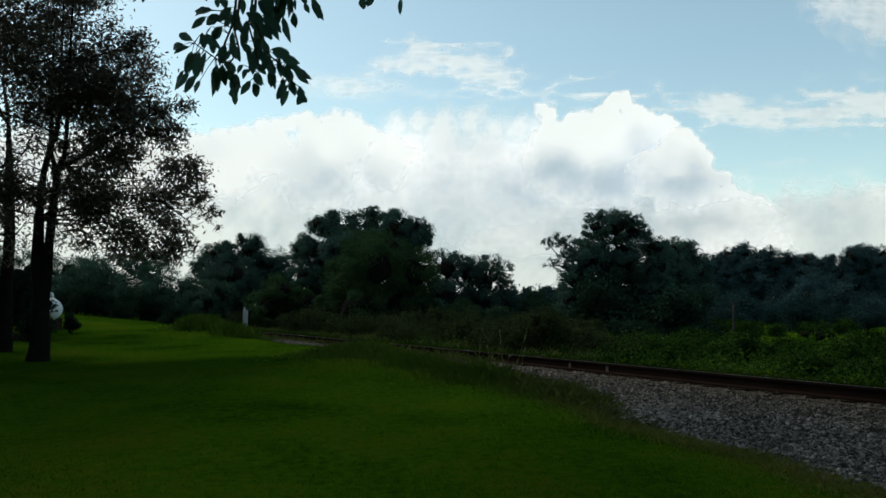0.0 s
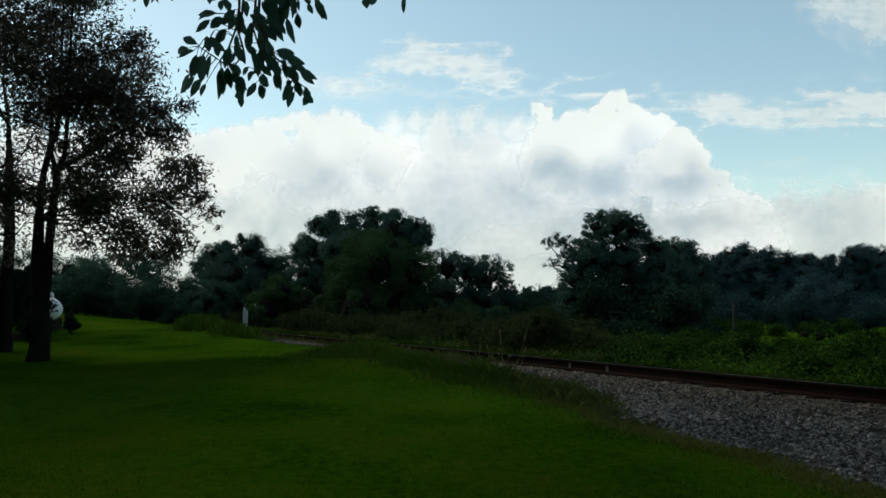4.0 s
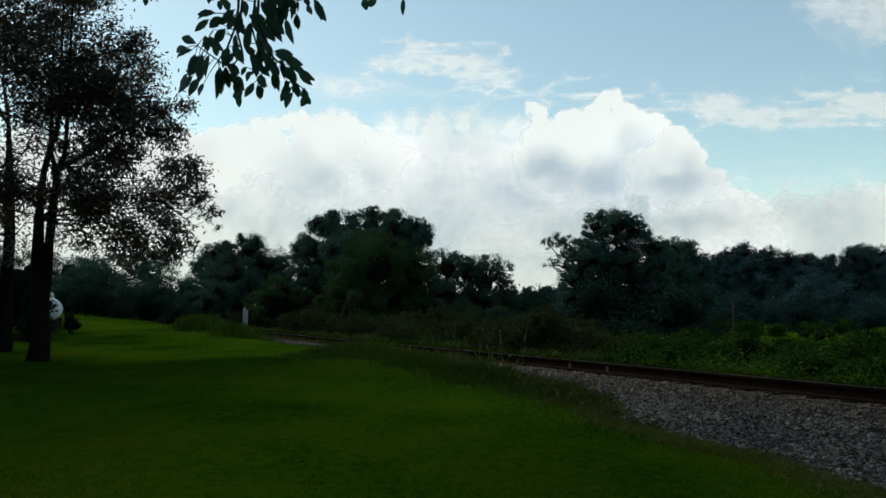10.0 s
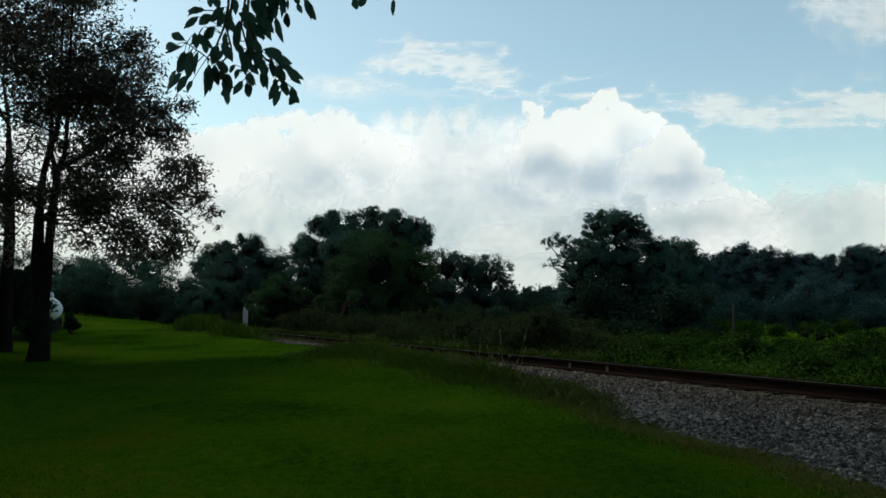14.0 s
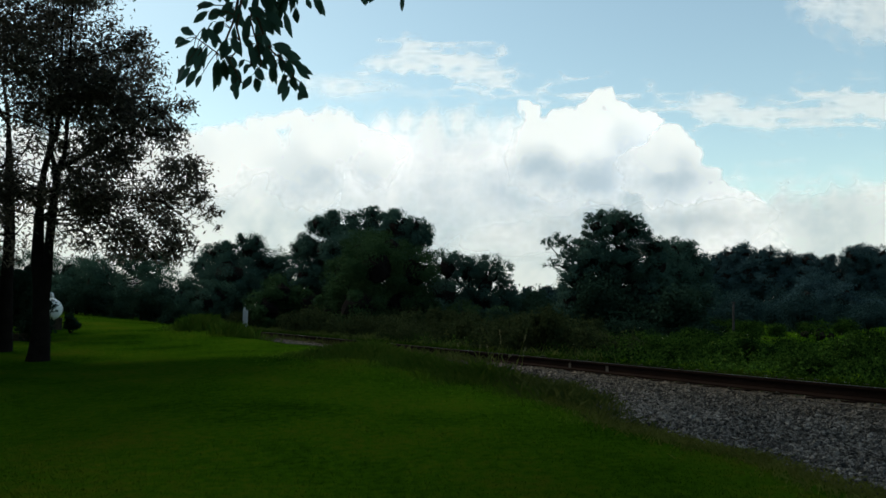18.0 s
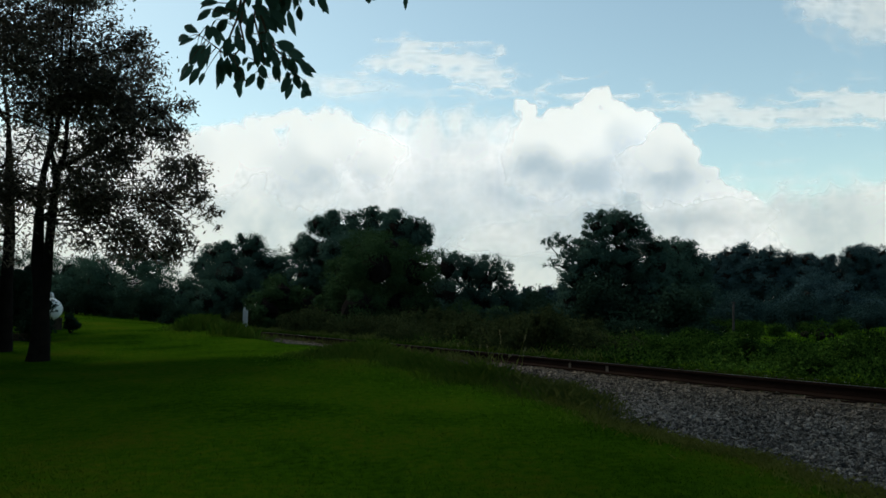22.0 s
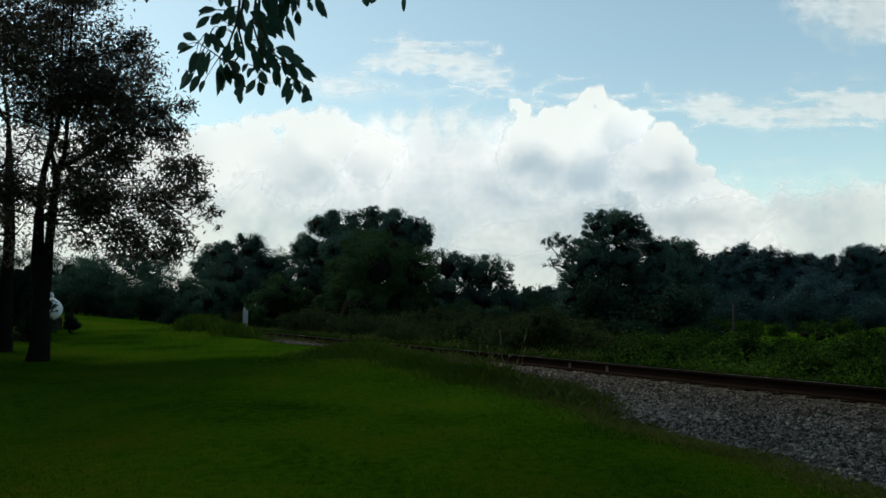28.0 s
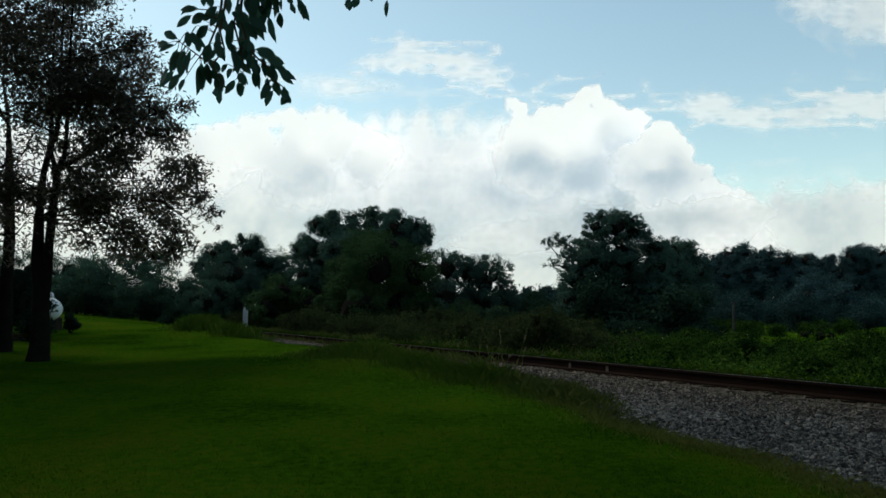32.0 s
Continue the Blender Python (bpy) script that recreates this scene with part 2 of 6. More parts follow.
def tube(points, radii, sides=8, rough=0.0, rng=None):
    """A tapered, slightly uneven tube along points: verts and quads, with closed tips."""
    pts = [Vector(p) for p in points]
    pts, radii = pts + [pts[-1] + (pts[-1] - pts[-2]) * 0.02], list(radii) + [0.0004]
    verts, faces = [], []
    side = Vector((0.3, 1, 0.1)).normalized()
    for i, (p, r) in enumerate(zip(pts, radii)):
        way = (pts[min(i + 1, len(pts) - 1)] - pts[max(i - 1, 0)]).normalized()
        a = way.cross(side)
        if a.length < 0.1:
            a = way.cross(Vector((1, 0, 0)))
        a.normalize()
        b = way.cross(a)
        for j in range(sides):
            t = 2 * math.pi * j / sides
            k = r * (1 + (rng.uniform(-rough, rough) if rng is not None else 0))
            verts.append(p + a * (math.cos(t) * k) + b * (math.sin(t) * k))
    for i in range(len(pts) - 1):
        for j in range(sides):
            q = (j + 1) % sides
            faces.append((i * sides + j, i * sides + q, (i + 1) * sides + q, (i + 1) * sides + j))
    return verts, faces


def bend(a, b, n, sag, rng, wild=0.06):
    """n points from a to b, arched by sag and a little crooked."""
    a, b = Vector(a), Vector(b)
    span = (b - a).length
    out = []
    for i in range(n):
        t = i / (n - 1)
        p = a.lerp(b, t) + Vector((0, 0, sag * span * math.sin(math.pi * t)))
        if 0 < i < n - 1:
            p += Vector(rng.normal(0, wild * span / n * 1.5, 3))
        out.append(p)
    return out


def taper(r0, r1, n):
    return [r0 + (r1 - r0) * (i / (n - 1)) ** 0.8 for i in range(n)]


def leaf_sheet(name, centres, size, rng, material, droop=0.35, slim=0.42, spread=0.35, facing=None):
    """Many small leaves as one mesh, each a folded four-cornered blade of its own turn and size; facing turns their upper sides outwards."""
    c = np.asarray(centres, dtype=np.float32)
    n = len(c)
    way = rng.normal(0, 1, (n, 3))
    way[:, 2] -= droop
    way /= np.linalg.norm(way, axis=1, keepdims=True)
    side = np.cross(way, rng.normal(0, 1, (n, 3)))
    side /= np.linalg.norm(side, axis=1, keepdims=True) + 1e-9
    up = np.cross(side, way)
    if facing is not None:
        up = facing / (np.linalg.norm(facing, axis=1, keepdims=True) + 1e-9) + rng.normal(0, 0.4, (n, 3))
        way -= up * (way * up).sum(1, keepdims=True) / ((up * up).sum(1, keepdims=True) + 1e-9) * 0.8
        way /= np.linalg.norm(way, axis=1, keepdims=True) + 1e-9
        side = np.cross(up, way)
        side /= np.linalg.norm(side, axis=1, keepdims=True) + 1e-9
        up = np.cross(way, side)
    s = size * (1 + rng.uniform(-spread, spread, (n, 1)))
    w = s * slim * rng.uniform(0.75, 1.25, (n, 1))
    mid = c + way * s * 0.42 + up * s * 0.06
    v = np.stack([c, mid + side * w * 0.5 - up * w * 0.15, c + way * s, mid - side * w * 0.5 - up * w * 0.15], axis=1)
    return mesh_of(name, v.reshape(-1, 3), np.arange(4 * n).reshape(n, 4), material)


def blade_sheet(name, feet, height, rng, material, width=0.006, lean=0.35):
    """Grass blades as one mesh: each bends once and ends in a point."""
    f = np.asarray(feet, dtype=np.float32)
    n = len(f)
    turn = rng.uniform(0, 2 * math.pi, n)
    h = np.broadcast_to(np.asarray(height, dtype=np.float32), (n,)) * rng.uniform(0.55, 1.2, n)
    tip = np.abs(rng.normal(0, lean, n)) * h
    way = np.stack([np.cos(turn), np.sin(turn), np.zeros(n)], 1)
    side = np.stack([-np.sin(turn), np.cos(turn), np.zeros(n)], 1) * (width / 2 * rng.uniform(0.6, 1.5, n))[:, None]
    z = np.array([[0.0, 0.0, 1.0]])
    half = f + way * (tip * 0.3)[:, None] + z * (h * 0.6)[:, None]
    end = f + way * tip[:, None] + z * h[:, None]
    v = np.stack([f - side, f + side, half + side * 0.8, end, half - side * 0.8], axis=1)
    return mesh_of(name, v.reshape(-1, 3), np.arange(5 * n).reshape(n, 5), material)


def lawn_sheet(name, feet, rng, material):
    """Short mown grass as one mesh, a pointed blade each."""
    n = len(feet)
    turn = rng.uniform(0, 2 * math.pi, n)
    h = rng.uniform(0.006, 0.019, n) * (1 + feet[:, 1] / 40)
    w = 0.0027 * (1 + feet[:, 1] / 9)
    side = np.stack([-np.sin(turn) * w, np.cos(turn) * w, np.zeros(n)], 1)
    tip = feet + np.stack([np.cos(turn) * h * 0.9, np.sin(turn) * h * 0.9, h], 1) * rng.uniform(0.7, 1.2, (n, 1))
    v = np.stack([feet - side, feet + side, tip], axis=1)
    return mesh_of(name, v.reshape(-1, 3), np.arange(3 * n).reshape(n, 3), material)


def clumped(lobes, per_area, rng, core=0.35, clumps=16, tight=0.26, solid=False):
    """Points of a crown and the way each faces: lobes (x, y, z, r, density) filled with clumps, thinner inside; solid ones are
    round tufts with a firm rim, the others ragged."""
    out, faces = [], []
    for x, y, z, r, dens in lobes:
        n = max(12, int(per_area * r * r * dens))
        k = max(5, int(clumps * (0.6 + 0.4 * min(dens, 1.0)) * (1.8 if solid else 1.0)))
        d = rng.normal(0, 1, (k, 3))
        d /= np.linalg.norm(d, axis=1, keepdims=True)
        heart = d * (core + (1 - core) * rng.uniform(0, 1, (k, 1)) ** (0.35 if solid else 0.6)) * r * (0.92 if solid else 0.86)
        pick = rng.integers(0, k, n)
        off = rng.normal(0, 1, (n, 3))
        if solid:
            off *= rng.uniform(0, 1, (n, 1)) ** 0.45 / np.linalg.norm(off, axis=1, keepdims=True) * tight * 1.45
            off *= r * rng.uniform(0.6, 1.25, (k, 1))[pick]
        else:
            off *= r * tight * rng.uniform(0.5, 1.2, (k, 1))[pick]
        off[:, 2] *= 0.75
        out.append(heart[pick] + off + np.array([[x, y, z]]))
        faces.append(heart[pick] / r + off / (r * tight) + np.array([[0, 0, 0.3]]))
    return np.concatenate(out), np.concatenate(faces)


# ---- the lie of the land ----
TRACK = Vector((-0.5, 0.866, 0.0))        # along the track
ACROSS = Vector((0.866, 0.5, 0.0))        # away from the eye, across the track
RAIL_P, RAIL_Z, GAUGE = 9.1, 0.55, 1.505  # near rail's distance, its top, rail to rail
FAR_DROP = 0.12                           # the far rail is lowered so the near one hides it from the camera
TOE_S, TOE_P = [0, 3.5, 6.5, 8, 10, 12], [5.6, 6.03, 6.55, 7.0, 7.6, 8.0]
RISE_Y = [-4000, 4, 9, 14, 18, 22, 28, 36, 44, 60, 4000]
RISE_Z = [0, 0, 0.08, 0.28, 0.38, 0.50, 0.76, 1.06, 1.24, 1.34, 1.34]


def ease(a, b, v):
    t = np.clip((v - a) / (b - a), 0, 1)
    return t * t * (3 - 2 * t)


def toe(s):
    """Distance of the ballast's foot, which the lawn overgrows further along the track."""
    return np.interp(s, TOE_S, TOE_P) - 0.75 * ease(17, 24, s) + 0.07 * np.sin(1.7 * s) + 0.05 * np.sin(4.1 * s + 1.0)


def lie(x, y):
    """Height of the ground."""
    x, y = np.asarray(x, dtype=float), np.asarray(y, dtype=float)
    rise = sum(np.interp(y + d, RISE_Y, RISE_Z) for d in (-3, -1.5, 0, 1.5, 3)) / 5
    p = x * 0.866 + y * 0.5
    foot = toe(0.866 * y - 0.5 * x)
    rise = rise - 0.30 * ease(2.5, 7.5, p) * ease(26, 38, y)
    z = rise + (0.06 - rise) * ease(foot - 0.9, foot + 0.7, p)
    z = z + 0.17 * np.exp(-(((x + 2.0) / 2.2) ** 2 + ((y - 16.6) / 3.2) ** 2) / 2) * (1 - ease(7.3, 8.2, p))
    z = z - 0.05 * ease(10, 14, p)
    return z + 0.035 * np.sin(x * 0.9 + 0.4 * y) * np.sin(y * 0.7 - 0.3 * x) * np.exp(-(x * x + y * y) / 2500)


def spaced(lo, hi, step, far):
    a = list(np.arange(lo, hi + step / 2, step))
    d, up, down = step, a[-1], a[0]
    while up < far:
        d *= 1.35
        up += d
        down -= d
        a.append(up)
        a.insert(0, down)
    return np.array(a)


gx, gy = spaced(-26, 26, 0.4, 4500), spaced(-4, 50, 0.4, 4500)
GX, GY = np.meshgrid(gx, gy)
idx = np.arange(GX.size).reshape(GX.shape)
quads = np.stack([idx[:-1, :-1], idx[:-1, 1:], idx[1:, 1:], idx[1:, :-1]], -1).reshape(-1, 4)
ground = new("ground", mesh_of("ground", np.stack([GX, GY, lie(GX, GY)], -1), quads, M_LAWN, True))
tagged(ground, "mown green lawn rising gently beside the railway", "lawn", kind="structure")


# ---- railway ----
def on_track(s, p, z):
    return TRACK * s + ACROSS * p + Vector((0, 0, z))


def extruded(name, profile, s0, s1, step, material, parent=None, label="", closed=True, smooth=False):
    n = max(2, int((s1 - s0) / step) + 1)
    verts, faces, k = [], [], len(profile)
    for i in range(n):
        s = s0 + (s1 - s0) * i / (n - 1)
        verts += [on_track(s, p, z) for p, z in profile]
    for i in range(n - 1):
        for j in range(k if closed else k - 1):
            q = (j + 1) % k
            faces.append((i * k + j, i * k + q, (i + 1) * k + q, (i + 1) * k + j))
    return part_mesh(name, mesh_of(name, verts, faces, material, smooth), parent, label)


BED_TOP = RAIL_Z - 0.185


def bed_height(p, s):
    """Top of the ballast across the track."""
    p, s = np.asarray(p, dtype=float), np.asarray(s, dtype=float)
    foot = toe(s)
    t = np.clip((p - foot) / (8.4 - foot), -1, 1)
    low = lie(-0.5 * s + 0.866 * foot, 0.866 * s + 0.5 * foot) + 0.01
    up = low + (BED_TOP - 0.01 - low) * np.clip(t, 0, 1) ** 0.85
    near = np.where(t < 0, low + 0.5 * t, up)
    far = np.interp(p, [8.4, 9.1, 10.6, 11.3, 12.4], [BED_TOP - 0.012, BED_TOP - 0.025, BED_TOP - 0.11, BED_TOP - 0.12, -0.10])
    return np.where(p < 8.4, near, far)


BP, BS = np.meshgrid(np.array([5.0, 5.5, 6.0, 6.4, 6.8, 7.2, 7.6, 8.0, 8.4, 8.8, 9.4, 10.0, 10.6, 11.3, 12.4]), np.arange(-40, 141, 1.0))
idx = np.arange(BP.size).reshape(BP.shape)
quads = np.stack([idx[:-1, :-1], idx[:-1, 1:], idx[1:, 1:], idx[1:, :-1]], -1).reshape(-1, 4)
bed = new("ballast_bed", mesh_of("ballast_bed", np.stack([BP * 0.866 - BS * 0.5, BP * 0.5 + BS * 0.866, bed_height(BP, BS) - 0.02], -1), quads, M_BED, True))
tagged(bed, "grey crushed-stone ballast bed under the railway track", "ballast", kind="structure")


def stones(rng):
    v0 = np.array([[1, 0, 0], [-1, 0, 0], [0, 1, 0], [0, -1, 0], [0, 0, 1], [0, 0, -1]], dtype=float)
    f0 = np.array([[0, 2, 4], [2, 1, 4], [1, 3, 4], [3, 0, 4], [2, 0, 5], [1, 2, 5], [3, 1, 5], [0, 3, 5]])
    n = 120000
    near = rng.uniform(0, 1, n) ** 1.6
    s = 1.5 + near * 34
    p = toe(s) - 0.15 + rng.uniform(0, 1, n) * (9.05 - toe(s) + 0.15)
    p[: n // 10] = rng.uniform(9.1, 11.6, n // 10)
    r = 0.0132 * np.exp(rng.normal(0, 0.34, n)) * (1 + 0.012 * s)
    z = bed_height(p, s) + rng.uniform(-0.6, 0.7, n) * r
    c = s[:, None] * np.array(TRACK) + p[:, None] * np.array(ACROSS)
    z[: n // 10] -= 0.05
    c[:, 2] = z
    k = len(v0)
    jag = 1 + rng.uniform(-0.35, 0.35, (n, k, 1)) + 0 * v0[None] + rng.uniform(-0.25, 0.25, (n, k, 3))
    squash = rng.uniform(0.75, 1.35, (n, 1, 3)) * np.array([1.0, 1.0, 0.68])
    v = v0[None] * jag * squash * r[:, None, None]
    for i, j, a in ((0, 1, rng.uniform(0, 6.3, n)), (0, 2, rng.normal(0, 0.4, n)), (1, 2, rng.normal(0, 0.4, n))):
        ca, sa = np.cos(a)[:, None], np.sin(a)[:, None]
        v[..., i], v[..., j] = v[..., i] * ca - v[..., j] * sa, v[..., i] * sa + v[..., j] * ca
    v = v + c[:, None, :]
    f = (f0[None] + (np.arange(n) * k)[:, None, None]).reshape(-1, 3)
    return mesh_of("ballast_stones", v.reshape(-1, 3), f, M_STONE)


tagged(new("ballast_stones", stones(np.random.default_rng(11))), "loose angular grey ballast stones on the track shoulder", "gravel", kind="stuff")

rng = np.random.default_rng(12)
shapes = []
for i in range(6):
    bm = bmesh.new()
    bmesh.ops.create_icosphere(bm, subdivisions=1, radius=1.0)
    for v in bm.verts:
        v.co *= rng.uniform(0.7, 1.2)
    me = bpy.data.meshes.new("stone")
    bm.to_mesh(me)
    bm.free()
    me.materials.append(M_PEBBLE)
    shapes.append(me)
for i in range(300):
    s = rng.uniform(2.6, 6.2)
    p = toe(s) + 0.05 + rng.uniform(0, 1) ** 1.3 * 1.5
    r = 0.0165 * math.exp(rng.normal(0, 0.25))
    m = Matrix.Translation(on_track(s, p, float(bed_height(p, s)) + 0.010)) @ pose(0, 0, 0, *rng.uniform(0, 360, 3))
    part_mesh("stone", shapes[i % 6], bed, m=m @ Matrix.Diagonal((r * rng.uniform(0.8, 1.3), r, r * rng.uniform(0.6, 1.0), 1)))

track = base("railway_track", 0, 0, 0, "single railway track with rusty rails half sunk in grey ballast", "railway track")


def rail(p, top, label):
    half = [(0.036, 0.0), (0.036, -0.030), (0.012, -0.048), (0.010, -0.135), (0.072, -0.160), (0.075, -0.178)]
    prof = [(p - a, top + b) for a, b in half] + [(p + a, top + b) for a, b in reversed(half)]
    body = extruded("rail", prof, -40, 140, 3.0, M_RUST, track, label)
    cap = [(p - 0.024, top + 0.003), (p + 0.024, top + 0.003), (p + 0.024, top - 0.004), (p - 0.024, top - 0.004)]
    head = extruded("running_surface", cap, -40, 140, 3.0, M_SHINE, body, "polished steel running surface")
    return body


near_rail = rail(RAIL_P, RAIL_Z, "rusty brown steel rail")
rail(RAIL_P + GAUGE, RAIL_Z - FAR_DROP, "rusty brown steel rail")

bm = bmesh.new()
box_bm(bm, -1.30, -0.115, -0.17, 1.30, 0.115, 0.0, 0.008)
tie_first = part("sleeper", bm, M_TIE, track, smooth=False)
bm = bmesh.new()
box_bm(bm, -0.18, -0.09, 0.0, 0.18, 0.09, 0.016, 0.003)
plate_first = part("tie_plate", bm, M_RUST, track, smooth=False)
TILT = math.degrees(math.atan2(FAR_DROP, GAUGE))
for i in range(66):
    s = -3.0 + i * 0.53
    at = on_track(s, RAIL_P + GAUGE / 2, RAIL_Z - 0.215 - FAR_DROP / 2)
    tie = tie_first if i == 0 else part_mesh("sleeper", tie_first.data, track)
    tie.matrix_basis = Matrix.Translation(at) @ pose(0, 0, 0, 0, 0, 30) @ pose(0, 0, 0, 0, TILT, 0)
    plate = plate_first if i == 0 else part_mesh("tie_plate", plate_first.data, track)
    plate.matrix_basis = Matrix.Translation(on_track(s, RAIL_P, RAIL_Z - 0.206)) @ pose(0, 0, 0, 0, 0, 30) @ pose(0, 0, 0, 0, TILT, 0)
for s in (10.95, 9.94):
    bm = bmesh.new()
    box_bm(bm, -0.004, -0.035, -0.055, 0.004, 0.035, 0.055, 0.002)
    part("paint_mark", bm, M_CHALK, near_rail, "pale paint mark on the rail web", m=Matrix.Translation(on_track(s, RAIL_P - 0.016, RAIL_Z - 0.09)) @ pose(0, 0, 0, 0, 0, 30))


# ---- trees ----
bm = bmesh.new()
bmesh.ops.create_icosphere(bm, subdivisions=2, radius=1.0)
BALL_V = np.array([v.co[:] for v in bm.verts])
BALL_F = np.array([[v.index for v in f.verts] for f in bm.faces])
bm.free()


def tree(name, label, x, y, lobes, leaf, per_area, material, seed, trunk=0.22, stems=None, group="", limb_r=0.07, twigs=0, clumps=16, tight=0.26, droop=0.35, slim=0.42, solid=True):
    """A tree at (x, y): trunk, a limb to each lobe, and a crown of many leaves. Lobes: (x, y, z, r, density) in the world."""
    rng = np.random.default_rng(seed)
    z0 = float(lie(x, y)) - 0.06
    root = base(name, x, y, z0, label, "tree", group)
    local = [(a - x, b - y, c - z0, r, d) for a, b, c, r, d in lobes]
    mid = np.average([[l[0], l[1], l[2]] for l in local], axis=0, weights=[l[3] for l in local])
    if stems is None:
        fork = Vector((mid[0] * 0.5, mid[1] * 0.5, max(0.8, mid[2] * 0.55)))
        pts = bend((0, 0, 0), fork, 6, 0.0, rng, 0.10)
        v, f = tube(pts, [trunk * 1.35] + taper(trunk, trunk * 0.7, 5), 10, 0.06, rng)
        part_mesh("trunk", mesh_of("trunk", v, f, M_BARK, True), root)
        forks = [fork]
    else:
        forks = []
        for way, radii in stems:
            v, f = tube([Vector(w) for w in way], radii, 12, 0.06, rng)
            part_mesh("trunk" if not forks else "stem", mesh_of("trunk", v, f, M_BARK, True), root)
            forks += [Vector(w) for w in way[len(way) // 2:]]
    for lx, ly, lz, r, d in local:
        end = Vector((lx, ly, lz))
        start = min(forks, key=lambda q: (q - end).length + (5 if q.z > end.z + 0.3 else 0))
        if r > 0.5 * leaf and (end - start).length > 0.3:
            pts = bend(start, end, 6, 0.08, rng, 0.16)
            v, f = tube(pts, taper(limb_r, limb_r * 0.2, 6), 6, 0.08, rng)
            part_mesh("limb", mesh_of("limb", v, f, M_BARK, True), root)
    if twigs:
        vs, fs, k = [], [], 0
        for lx, ly, lz, r, d in local:
            for j in range(twigs):
                w = rng.normal(0, 1, 3)
                w /= np.linalg.norm(w)
                pts = bend((lx, ly, lz), np.array([lx, ly, lz]) + w * r * 1.05, 5, 0.05, rng, 0.2)
                v, f = tube(pts, taper(0.022, 0.005, 5), 4)
                vs += v
                fs += [tuple(i + k for i in q) for q in f]
                k += len(v)
        tagged(part_mesh("twig_growth", mesh_of("twig_growth", vs, fs, M_BARK, True), root, "fine bare twigs"), kind="stuff")
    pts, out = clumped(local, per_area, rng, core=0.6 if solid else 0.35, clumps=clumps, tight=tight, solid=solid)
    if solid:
        # dark balls added in the lobes stand in for the crown's inner shade
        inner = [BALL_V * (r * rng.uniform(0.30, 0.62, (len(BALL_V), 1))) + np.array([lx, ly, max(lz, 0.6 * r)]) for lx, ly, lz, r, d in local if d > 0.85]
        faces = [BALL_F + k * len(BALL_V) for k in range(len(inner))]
        part_mesh("branchwork", mesh_of("branchwork", np.concatenate(inner), np.concatenate(faces), M_BARK, False), root, "added dark mass for the shade inside the crown")["kind"] = "stuff"
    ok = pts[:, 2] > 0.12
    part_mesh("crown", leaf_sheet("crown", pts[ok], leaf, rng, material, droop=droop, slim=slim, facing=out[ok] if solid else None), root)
    return root


